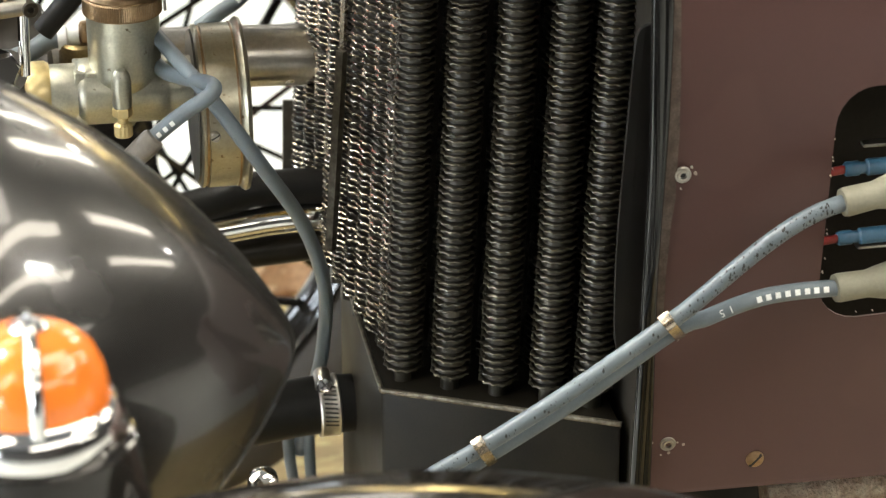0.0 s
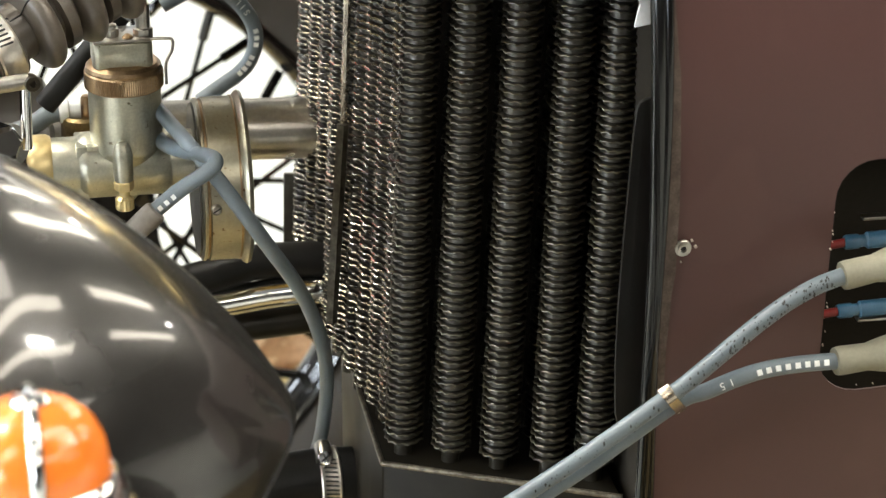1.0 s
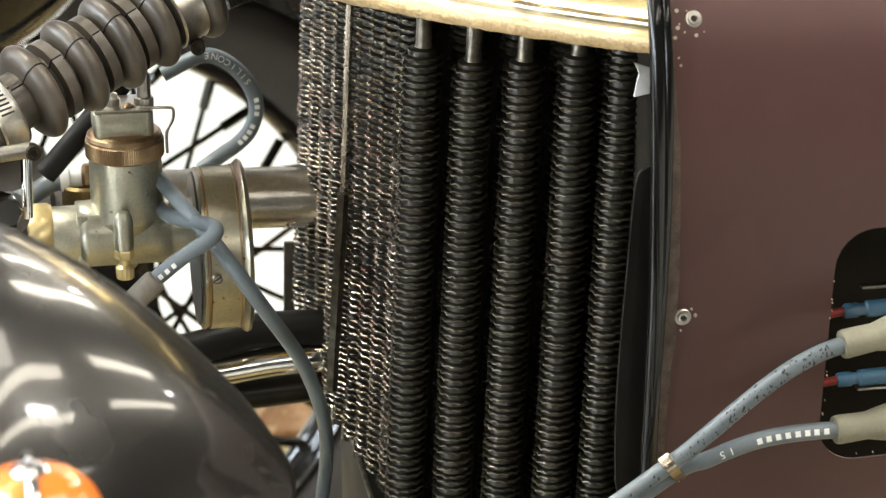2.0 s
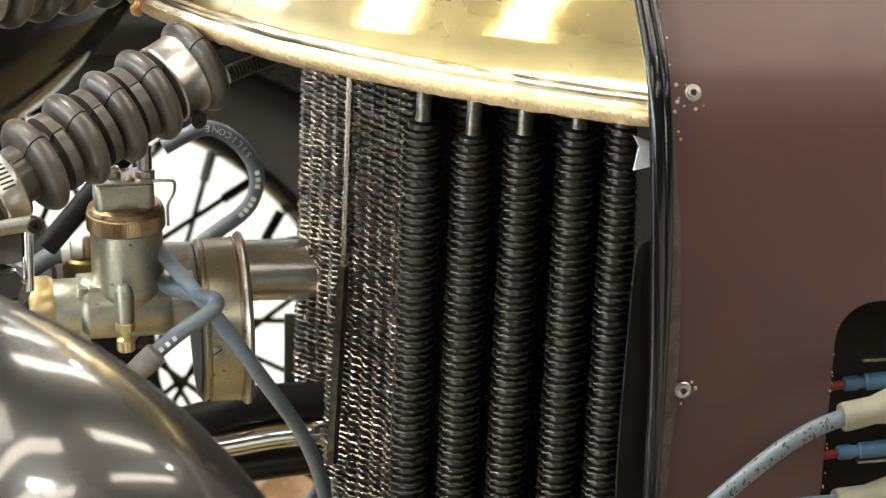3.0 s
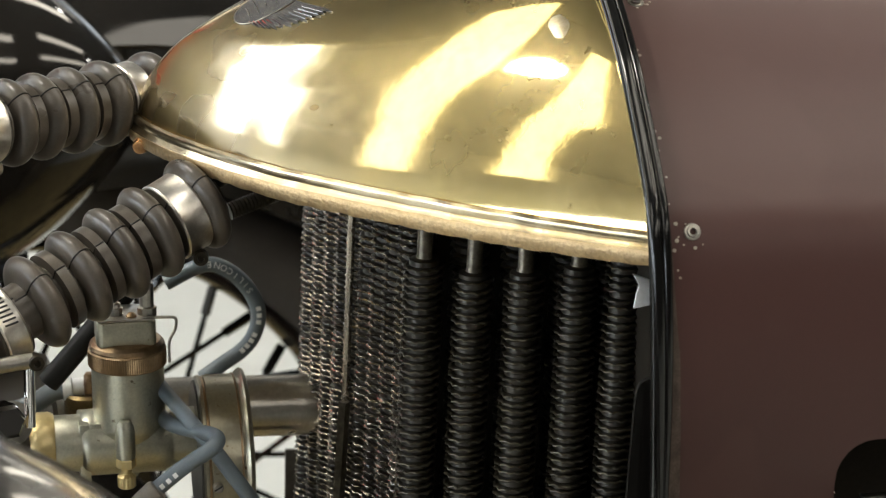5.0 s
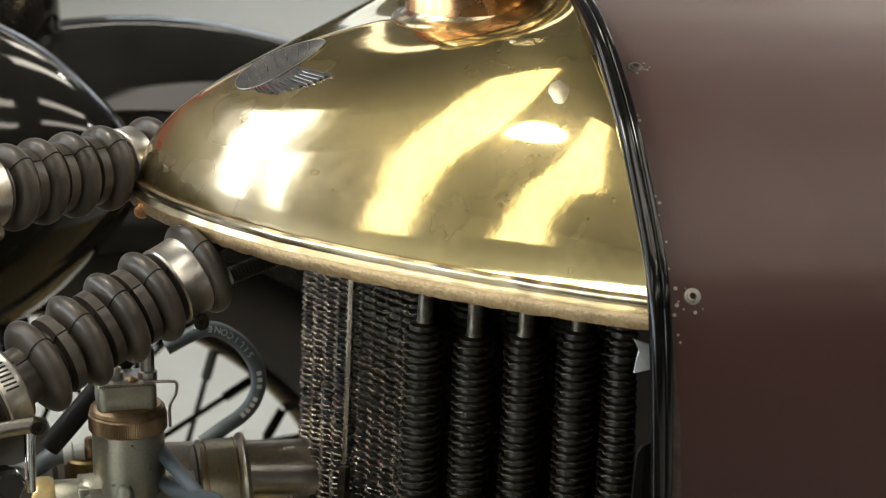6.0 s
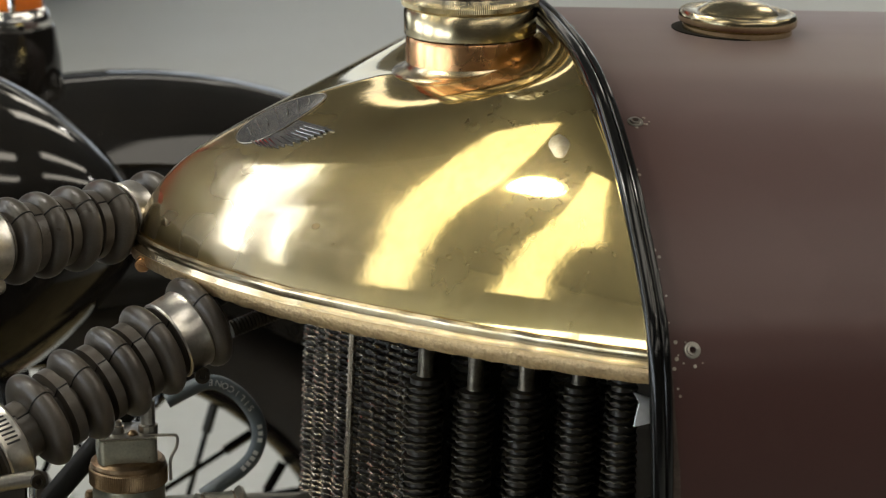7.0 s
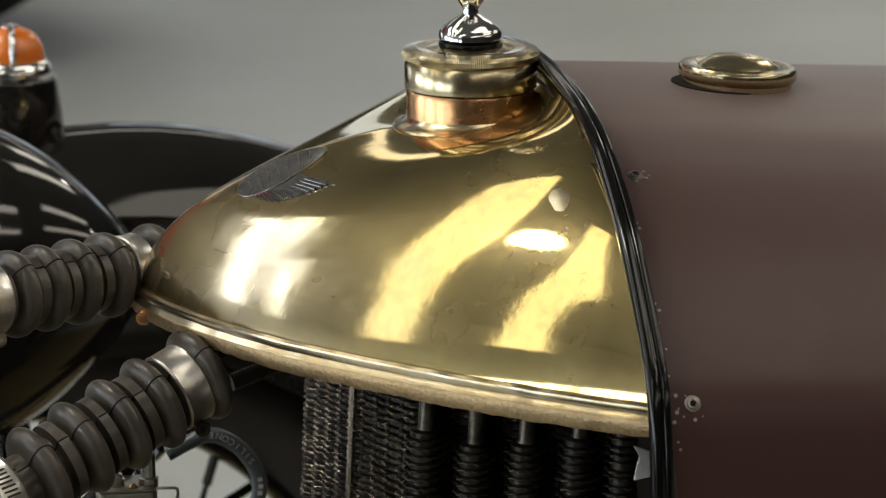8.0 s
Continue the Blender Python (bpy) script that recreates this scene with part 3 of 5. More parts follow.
def badge():
    """Winged enamel badge lying on the nose of the tank."""
    def on(u, h, out):
        e = 0.003
        p = tank_point(h, u)
        n = (tank_point(h, u + e) - p).cross(tank_point(h + e, u) - p).normalized()
        if n.x > 0:
            n = -n
        return p + n * out
    def plate(name, outline, out, mat, label="", parent=None):
        bm = bmesh.new()
        cu, ch = sum(a for a, b in outline) / len(outline), sum(b for a, b in outline) / len(outline)
        mid = bm.verts.new(on(cu, ch, out))
        rim = [bm.verts.new(on(a, b, out)) for a, b in outline]
        foot = [bm.verts.new(on(a, b, -0.0005)) for a, b in outline]
        n = len(outline)
        for k in range(n):
            bm.faces.new((rim[k], rim[(k + 1) % n], mid))
            bm.faces.new((foot[k], foot[(k + 1) % n], rim[(k + 1) % n], rim[k]))
        return part(name, bm, mat, parent, label)
    ring = [(-0.070 + 0.013 * math.cos(a) + 0.068 * math.sin(a), 0.603 + 0.085 * math.cos(a) + 0.021 * math.sin(a)) for a in [k * math.pi / 20 for k in range(40)]]
    disc = plate("badge", ring, 0.0009, ENAMEL, "dull metal badge with a fan of feathers", shell)
    edge = [on(a, b, 0.0008) for a, b in ring]
    part("badge_rim", sweep(edge + edge[:1], 0.00028, 6, cap=False), STEEL, disc)
    inner = smooth_line([(-0.105, 0.530, 0), (-0.132, 0.550, 0), (-0.146, 0.580, 0), (-0.135, 0.612, 0)], 4)
    outer = smooth_line([(-0.150, 0.520, 0), (-0.205, 0.530, 0), (-0.240, 0.572, 0), (-0.256, 0.610, 0)], 4)
    for k in range(12):
        p, q, r, s = inner[k], inner[k + 1], outer[k], outer[k + 1]
        tip = (r + s) / 2 + ((r + s) / 2 - (p + q) / 2) * (0.06 + 0.07 * (k % 2))
        quill = plate("feather", [tuple(v)[:2] for v in (p, q, q + (s - q) * 0.9, tip, p + (r - p) * 0.9)], 0.0007, ENAMEL, parent=disc)
        line = [on(p.x + (r.x - p.x) * f, p.y + (r.y - p.y) * f, 0.0009) for f in (0.3, 0.5, 0.7, 0.85, 0.97)]
        part("feather_edge", sweep(line, 0.00055, 5), CHROME, quill)
    for k in range(7):
        f, g = -0.66 + 0.22 * k, 0.55 if k % 2 else 0.3
        stroke = [on(-0.070 + 0.013 * (f + d) + 0.068 * (e + 0.1), 0.603 + 0.085 * (f + d) + 0.021 * (e + 0.1), 0.0010) for d, e in ((0, -g), (0.03, 0), (0.02, g))]
        part("badge_mark", sweep(stroke, 0.00030, 5), STEEL, disc)


badge()


def tank_patch(name, h, u, size, mat, label):
    """A small flat patch lying on the tank: solder, and a dent drawn brown."""
    bm = bmesh.new()
    mid = bm.verts.new(tank_point(h, u) + Vector((-0.3, -0.7, 0.6)) * 0.0003)
    ring = []
    for k in range(18):
        a = 2 * math.pi * k / 18
        r = 1 + 0.25 * noise.noise(Vector((math.cos(a) * 2, math.sin(a) * 2, size * 900)))
        p = tank_point(h + size * r * math.sin(a) / TANK_H * 0.8, u + size * r * math.cos(a) / 0.264 * 1.3)
        ring.append((bm.verts.new(mid.co + (p + Vector((-0.3, -0.7, 0.6)) * 0.0002 - mid.co) * 0.8), bm.verts.new(p - Vector((-0.3, -0.7, 0.6)) * 0.0004)))
    for (a, b), (c, d) in zip(ring, ring[1:] + ring[:1]):
        bm.faces.new((mid, a, c))
        bm.faces.new((a, b, d, c))
    part(name, bm, mat, shell, label)


tank_patch("solder_patch", 0.684, -0.833, 0.0062, SOLDER, "dull patch of old solder")
tank_patch("dent_mark", 0.322, -0.437, 0.0019, CUP_BRASS, "small dent drawn as a brown mark")

# -- radiator core --
RAKE = 0.045


def fin_mesh(bm=None, at=None, seed=0, n=60):
    """One crimped cooling gill: a frilled ring with a thick rolled edge."""
    bm = bm or bmesh.new()
    at = at or Vector((0, 0, 0))
    rnd = random.Random(seed)
    lobes = [(rnd.uniform(0.6, 1.4), rnd.gauss(0, 0.00022), rnd.gauss(0, 0.00018)) for k in range(12)]
    tx, ty = rnd.uniform(-0.03, 0.03), rnd.uniform(-0.03, 0.03)
    rings = [[], [], [], [], []]
    for k in range(n):
        a = 2 * math.pi * k / n
        size, out, sag = lobes[int(12 * k / n)]
        frill = math.cos(12 * a)
        r = 0.0108 + 0.00035 * frill + out
        lean = r * (math.cos(a) * tx + math.sin(a) * ty) - 0.00026 * frill * size + sag - 0.0004
        for ring, (q, h) in zip(rings, ((0.0077, 0.0007), (r - 0.0006, lean + 0.00062), (r, lean + 0.00018), (r - 0.0001, lean - 0.00050), (r - 0.0010, lean - 0.00052))):
            ring.append(bm.verts.new(at + Vector((math.cos(a) * q, math.sin(a) * q, h))))
    for k in range(n):
        j = (k + 1) % n
        for g, e, slot in ((0, 1, 0), (1, 2, 1), (2, 3, 2), (3, 4, 0), (4, 0, 0)):
            f = bm.faces.new((rings[g][k], rings[g][j], rings[e][j], rings[e][k]))
            f.material_index, f.smooth = slot, True
    return bm


GILLS = []
for s in range(9):
    me = bpy.data.meshes.new("gill")
    b = fin_mesh(seed=s)
    b.to_mesh(me)
    b.free()
    me.materials.append(CORE)
    me.materials.append(EDGE)
    me.materials.append(CORE)
    GILLS.append(me)


def finned_tube(x, y, z0, z1, pick=False, top=0.806, foot=0.480, pitch=0.0043):
    """A water tube with its gills; x is taken at z = 0.5."""
    def at(z):
        return Vector((x + RAKE * (z - 0.5), y, z))
    tube = part("finned_tube", sweep([at(foot), at(z0 - 0.002), at(z0 - 0.001), at(z1 + 0.001), at(z1 + 0.002)], [0.0050, 0.0050, 0.0080, 0.0080, 0.0050], 28), CORE, car, "black-painted gilled radiator tube")
    part("tube_neck", sweep([at(z1 + 0.0005), at(z1 + 0.003), at(z1 + 0.004), at(top)], [0.0050, 0.0046, 0.0042, 0.0042], 14), TUBE, tube, "bare metal tube end")
    count = int((z1 - z0) / pitch)
    rnd = random.Random(int((x * 31 + y * 17) * 10000))
    rest = bmesh.new()
    for k in range(count):
        p = at(z0 + (k + 0.5) * (z1 - z0) / count + rnd.uniform(-0.0004, 0.0004))
        if pick:
            linked("gill", GILLS[rnd.randrange(9)], tube, loc=p, turn=(rnd.uniform(-0.03, 0.03), rnd.uniform(-0.03, 0.03), math.pi / 6 * rnd.randrange(12) + rnd.gauss(0, 0.04)))
        else:
            fin_mesh(rest, p, rnd.randrange(9999), 48)
    if not pick:
        # front rows get the edge with glints in its colour
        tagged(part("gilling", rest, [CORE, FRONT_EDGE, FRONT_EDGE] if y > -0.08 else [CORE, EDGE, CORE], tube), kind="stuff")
    else:
        rest.free()


for x, y, z0, z1 in ((-0.0955, -0.102, 0.4935, 0.7565), (-0.0715, -0.116, 0.494, 0.7520), (-0.0470, -0.128, 0.494, 0.7545), (-0.0215, -0.140, 0.495, 0.7600), (0.0005, -0.151, 0.496, 0.7675)):
    finned_tube(x, y, z0, z1, pick=True)
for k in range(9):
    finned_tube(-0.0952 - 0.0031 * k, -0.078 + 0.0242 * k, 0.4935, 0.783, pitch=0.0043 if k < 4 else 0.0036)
for x, y in ((-0.068, -0.086), (-0.043, -0.098), (-0.019, -0.110), (0.002, -0.124)):
    finned_tube(x, y, 0.4935, 0.766)


def lower_tank():
    plan = [(-0.1096, -0.1145), (0.0109, -0.176), (0.0109, 0.176), (-0.090, 0.1145), (-0.1080, 0.060)]
    bm = prism(plan, 0.30, 0.4855, 0.002)
    tk = part("lower_tank", bm, TANK_PAINT, car, "black-painted radiator bottom tank")
    lip = bmesh.new()
    sweep([(x, y, 0.4855) for x, y in (plan[4], plan[0])], 0.0015, 8, lip)
    sweep([(x, y, 0.4855) for x, y in (plan[0], plan[1])], 0.0017, 8, lip)
    part("tank_seam", lip, TUBE, tk, "worn soldered seam")
    return tk


lower_tank()
# dark sheet behind the core, closes the view and stands in for deep shade
part("core_dark_back", box(0.016, 0.020, -0.235, 0.235, 0.40, 0.80), DARK, car, smooth=False)

# dark sheet between the tube rows, in place of shade
part("core_dark_sheet", prism([(-0.088, -0.060), (0.012, -0.100), (0.012, -0.096), (-0.086, -0.056)], 0.47, 0.80), DARK, car, smooth=False)
# centre rod of the core
part("core_rod", sweep([(-0.1137, 0.004, 0.60), (-0.1047, 0.004, 0.80)], 0.0022, 8), CLIP, car, "thin metal rod in front of the radiator")
part("core_strip", sweep([(-0.1127, 0.001, 0.6420), (-0.1181, 0.001, 0.5650), (-0.1212, 0.001, 0.5200)], 0.0024, profile=[(-1, -1), (1, -1), (1, 1), (-1, 1)]), TUBE, car, "dull bronze strip in front of the radiator")

# unseen chassis and floor pan under the bonnet, keep floor reflections off the headlamp
part("chassis", box(0.05, 1.3, -0.15, 0.25, 0.20, 0.455, 0.01), PAINT, car, "dark chassis under the bonnet")
part("body_tub", box(0.82, 2.2, -0.34, 0.34, 0.20, 0.86, 0.06), MAROON, car, "maroon body behind the bonnet")

# -- bonnet --
ARCH = [(0.0, 0.933), (0.034, 0.9325), (0.069, 0.9305), (0.109, 0.9262), (0.148, 0.9165), (0.179, 0.903), (0.209, 0.885), (0.233, 0.866), (0.2565, 0.8445), (0.274, 0.822), (0.284, 0.782), (0.289, 0.734), (0.2905, 0.677), (0.2845, 0.600), (0.275, 0.510), (0.2735, 0.497)]
HALF = [(p.x, p.y) for p in smooth_line([(a, b, 0) for a, b in ARCH], 6)]
FULL = [(-a, b) for a, b in HALF[::-1]] + HALF[1:]


def side_y(z):
    for (a, b), (c, d) in zip(HALF, HALF[1:]):
        if d <= z <= b:
            return a + (c - a) * (b - z) / (b - d)
    return HALF[-1][0]


def droop(x, z):
    """The top of the bonnet falls a little to the rear."""
    return (0.0112 + 0.045 * min(x, 0.45)) * min(1, max(0, (z - 0.74) / 0.18))


def bonnet():
    x0, x1, zc = -0.0050, 0.80, (0.738, 0.560)
    bm = bmesh.new()
    xs = [-0.0050, 0.02, 0.06, 0.10, 0.16, 0.24, 0.36, 0.54, 0.80]
    prof = sorted({round(b, 5) for a, b in HALF})
    near = [(-a, b) for a, b in HALF if b >= zc[0]] + [(-side_y(zc[0]), zc[0])]
    lowp = [(-side_y(zc[1]), zc[1])] + [(-a, b) for a, b in HALF if b < zc[1]]
    far = [(a, b) for a, b in HALF][::-1]
    for line in (far + near[1:], lowp):
        cols = [[bm.verts.new((x, a, b)) for a, b in line] for x in xs]
        for c, d in zip(cols, cols[1:]):
            for k in range(len(line) - 1):
                bm.faces.new((c[k], c[k + 1], d[k + 1], d[k]))
    # side belt with the rounded opening
    hx0, hx1, hz0, hz1, r = 0.0815, 0.215, 0.597, 0.7165, 0.020
    hole = []
    for cx, cz, a0 in ((hx1 - r, hz1 - r, 0), (hx0 + r, hz1 - r, 90), (hx0 + r * 0.8, hz0 + r * 0.8, 180), (hx1 - r, hz0 + r, 270)):
        for k in range(7):
            a = radians(a0 + 15 * k)
            hole.append((cx + r * math.cos(a) + 0.0022 * (cz < 0.65) * (cx < 0.15), cz + r * math.sin(a)))
    n = len(hole)
    mx, mz = 0.15, 0.648
    outer = []
    for k, (x, z) in enumerate(hole):
        dx, dz = x - mx, z - mz
        s = min((x1 - mx if dx > 0 else x0 - mx) / dx if abs(dx) > 1e-6 else 9e9, (zc[0] - mz if dz > 0 else zc[1] - mz) / dz if abs(dz) > 1e-6 else 9e9)
        outer.append((mx + dx * s, mz + dz * s))
    for corner in ((x0, zc[0]), (x0, zc[1]), (x1, zc[1]), (x1, zc[0])):
        j = min(range(n), key=lambda i: (outer[i][0] - corner[0]) ** 2 * 0.2 + (outer[i][1] - corner[1]) ** 2)
        outer[j] = corner
    loops = []
    for t in (0, 0.25, 0.5, 0.75, 1):
        loops.append([bm.verts.new((a + (c - a) * t, -side_y(b + (d - b) * t), b + (d - b) * t)) for (a, b), (c, d) in zip(hole, outer)])
    for a, b in zip(loops, loops[1:]):
        for k in range(n):
            bm.faces.new((a[k], a[(k + 1) % n], b[(k + 1) % n], b[k]))
    inner = [bm.verts.new((v.co.x, v.co.y + 0.0016, v.co.z)) for v in loops[0]]
    for k in range(n):
        bm.faces.new((loops[0][k], loops[0][(k + 1) % n], inner[(k + 1) % n], inner[k]))
    bmesh.ops.remove_doubles(bm, verts=bm.verts, dist=0.00002)
    for v in bm.verts:
        v.co.z -= droop(v.co.x, v.co.z)
    hood = part("bonnet", bm, MAROON, car, "maroon painted metal bonnet with worn edges")
    # two-ridged black beading round the front edge
    for name, x, r, out in (("front_bead", -0.0052, 0.0038, 0.0004), ("rear_bead", -0.0004, 0.0024, 0.0012)):
        path = []
        for i, (a, b) in enumerate(FULL):
            c, d = FULL[max(i - 1, 0)], FULL[min(i + 1, len(FULL) - 1)]
            nn = Vector((0, c[1] - d[1], d[0] - c[0])).normalized()
            path.append(Vector((x - (0.0035 * math.exp(-((b - 0.63) / 0.09) ** 2) if name == "rear_bead" else 0.0), a, b)) + nn * out)
        part(name, sweep(path, r, 12), BEAD, hood, "glossy black rubber beading")
    # worn bare strip behind the beading
    strip = bmesh.new()
    ring = []
    for i, (a, b) in enumerate(FULL):
        c, d = FULL[max(i - 1, 0)], FULL[min(i + 1, len(FULL) - 1)]
        nn = Vector((0, c[1] - d[1], d[0] - c[0])).normalized() * 0.0004
        wide = 0.0034 + 0.0030 * math.exp(-((b - 0.72) / 0.07) ** 4) + 0.0007 * noise.noise(Vector((a * 70, b * 70, 0)))
        if b < 0.60 or (b > 0.80 and a > 0):
            wide = 0.0
        ring.append([strip.verts.new(Vector((x, a, b - droop(x, b))) + nn) for x in (-0.0045, max(wide - 0.001, -0.0040))])
    for a, b in zip(ring, ring[1:]):
        strip.faces.new((a[0], a[1], b[1], b[0]))
    part("worn_edge", strip, BARE, hood, "paint worn to bare metal along the edge")
    # oil filler cap through a hole in the top
    m = pose(0.1085, 0.0, 0.9105, 0, 3, 0) @ Matrix.Scale(1.07, 4)
    # dark disc stands in for the shade in the hole
    part("hole_shade", revolve([(0.0, 0.0030), (0.0300, 0.0030), (0.0302, 0.0062), (0.0, 0.0066)], m @ pose(-0.0036, 0.0015, 0), 40), DARK, hood)
    part("oil_filler_cap", revolve([(0.0275, 0.001), (0.0285, 0.002), (0.0285, 0.0085), (0.0276, 0.0092), (0.0300, 0.0098), (0.0307, 0.0108), (0.0307, 0.0148), (0.0296, 0.0162), (0.0225, 0.0164), (0.0215, 0.0160), (0.0205, 0.0168), (0.015, 0.0202), (0.007, 0.0216), (0.0, 0.0219)], m, 64), CAP_BRASS, hood, "domed brass oil filler cap")
    return hood


hood = bonnet()


def side_nut(x, z, y=None, kind="nut", parent=None):
    y = -side_y(z) if y is None else y
    e = 0.004
    lean = (side_y(z - e) - side_y(z + e)) if z < 0.925 else 0.15
    m = axis_pose((x, y, z - droop(x, z)), (0, -2 * e, lean) if z < 0.925 else (0, -0.15, 1))
    if kind == "nut":
        nut = part("rivet_nut", revolve([(0.0, -0.002), (0.0015, -0.002), (0.0016, 0.0016), (0.0026, 0.0017), (0.0028, 0.0006), (0.0038, 0.0007), (0.0041, 0.0003), (0.0041, -0.001)], m, 18), STEEL, hood, smooth=False)
        # dark disc for the shade inside the nut
        part("nut_hole_shade", revolve([(0.0, -0.0006), (0.00155, -0.0006), (0.00155, -0.0001), (0.0, 0.0)], m, 12), DARK_MARK, nut)
        rnd = random.Random(int(z * 1000))
        for k in range(5):
            a, r = rnd.random() * 6.28, rnd.uniform(0.0042, 0.0085)
            s = rnd.uniform(0.0004, 0.0010)
            part("paint_chip", revolve([(0.0, 0.0002), (s, 0.0002), (s * 1.1, -0.001)], m @ pose(r * math.cos(a), r * math.sin(a), 0), 7), CHIP, nut, smooth=False)
    else:
        ob = part("slotted_screw", revolve([(0.0, 0.0022), (0.003, 0.0020), (0.0046, 0.0008), (0.0048, -0.001)], m, 24), CARB_BRASS, hood)
        # slot is a dark bar, not a cut
        part("slot", box(-0.0043, 0.0043, -0.0005, 0.0005, 0.0012, 0.00235, m=m @ pose(0, 0, 0, 0, 0, 50)), DARK_MARK, ob, smooth=False)


side_nut(0.0131, 0.8242)
side_nut(0.0128, 0.9134)
side_nut(0.0127, 0.933, y=0.0)
side_nut(0.0080, 0.6780)
side_nut(0.0093, 0.5275)
side_nut(0.0550, 0.514, kind="screw")


rnd = random.Random(5)
for k in range(16):
    z = rnd.uniform(0.80, 0.90)
    s = rnd.uniform(0.0004, 0.0011)
    x = rnd.uniform(0.0035, 0.0062)
    n = (side_y(z - 0.004) - side_y(z + 0.004))
    part("paint_chip", revolve([(0.0, 0.0003), (s, 0.0002), (s * 1.1, -0.001)], axis_pose((x, -side_y(z), z - droop(x, z)), (0, -0.008, n)), 6), CHIP, hood, smooth=False)

for k in range(22):
    u = rnd.random()
    x, z = (0.0812 + rnd.uniform(-0.0006, 0.0003), 0.612 + 0.085 * u) if k < 11 else (0.095 + 0.09 * u, 0.5965 - rnd.uniform(-0.0002, 0.0007))
    s = rnd.uniform(0.0002, 0.0005)
    part("paint_chip", revolve([(0.0, 0.0002), (s, 0.0002), (s * 1.1, -0.001)], axis_pose((x, -side_y(z), z), (0, -1, 0)) @ Matrix.Diagonal((1, rnd.uniform(1, 2), 1, 1)), 6), CHIP, hood, smooth=False)

# -- lamps, wings and wheels --
DOME = [(0.0, 0.0), (0.0016, 0.0082), (0.0065, 0.0184), (0.0139, 0.0302), (0.029, 0.0497), (0.046, 0.0676), (0.0646, 0.0838), (0.080, 0.0952), (0.097, 0.1058), (0.120, 0.1167), (0.150, 0.1204)]


def headlamp(tip, enamel):
    m = axis_pose(tip, (-1, 0, 0))
    prof = [(p.y, p.x * p.x) for p in smooth_line([(math.sqrt(a), b, 0) for a, b in DOME], 6)]
    prof[0] = (0.0, 0.0)
    lamp = part("headlamp", revolve(prof, m, 96), enamel, car, "gloss black bullet-shaped headlamp shell")
    part("headlamp_rim", revolve([(0.1204, 0.150), (0.124, 0.151), (0.126, 0.158), (0.122, 0.166), (0.110, 0.168)], m, 64), CHROME, lamp)
    part("headlamp_glass", revolve([(0.111, 0.166), (0.08, 0.176), (0.04, 0.182), (0.0, 0.184)], m, 48), CHROME, lamp)
    side = math.copysign(1, tip[1])
    part("headlamp_stalk", sweep([(tip[0] - 0.10, tip[1], tip[2] - 0.10), (tip[0] - 0.10, tip[1] - side * 0.03, tip[2] - 0.2), (tip[0] - 0.10, tip[1] - side * 0.16, 0.44)], 0.012, 12), GLOSS, lamp)
    return lamp


headlamp((-0.1963, -0.458, 0.6890), DUSTY)
headlamp((-0.190, 0.458, 0.705), GLOSS)


def wheel(side):
    """A spoked front wheel with its mudguard."""
    c, k = Vector((-0.258, side * 0.62, 0.322)), 0.322 / 0.31
    m = axis_pose(c, (0, side, 0)) @ Matrix.Scale(k, 4)
    wh = holder("wheel", car, "black wire-spoked front wheel with a rubber tyre")
    prof = [(0.268 + 0.042 * math.cos(a), 0.042 * math.sin(a)) for a in [radians(d) for d in range(-150, 151, 20)]]
    part("tyre", revolve(prof, m, 72, loop=True), TYRE, wh)
    part("rim", revolve([(0.236, -0.030), (0.232, -0.032), (0.228, -0.028), (0.222, -0.014), (0.219, 0.0), (0.222, 0.014), (0.228, 0.028), (0.232, 0.032), (0.236, 0.030), (0.228, 0.0)], m, 72, loop=True), GLOSS, wh)
    part("hub", revolve([(0.0, -0.07), (0.03, -0.07), (0.076, -0.05), (0.074, -0.042), (0.024, -0.038), (0.022, 0.03), (0.074, 0.037), (0.076, 0.047), (0.03, 0.055), (0.0, 0.07)], m, 32), GLOSS, wh)
    for i in range(40):
        a, turn, h = radians(2 + 9 * i), radians(-68 if i % 2 == 0 else 68), (-0.045, -0.045, 0.042, 0.042)[i % 4]
        p0 = c + Vector((0.072 * math.cos(a + turn), side * h, 0.072 * math.sin(a + turn))) * k
        p1 = c + Vector((0.219 * math.cos(a), side * h * 0.15, 0.219 * math.sin(a))) * k
        q = p1 + (p0 - p1).normalized() * 0.026
        part("spoke", sweep([p0, q, q, p1], [0.0024, 0.0024, 0.0042, 0.0042], 8), GLOSS, wh)
    return wh


wheel(-1)
wheel(1)


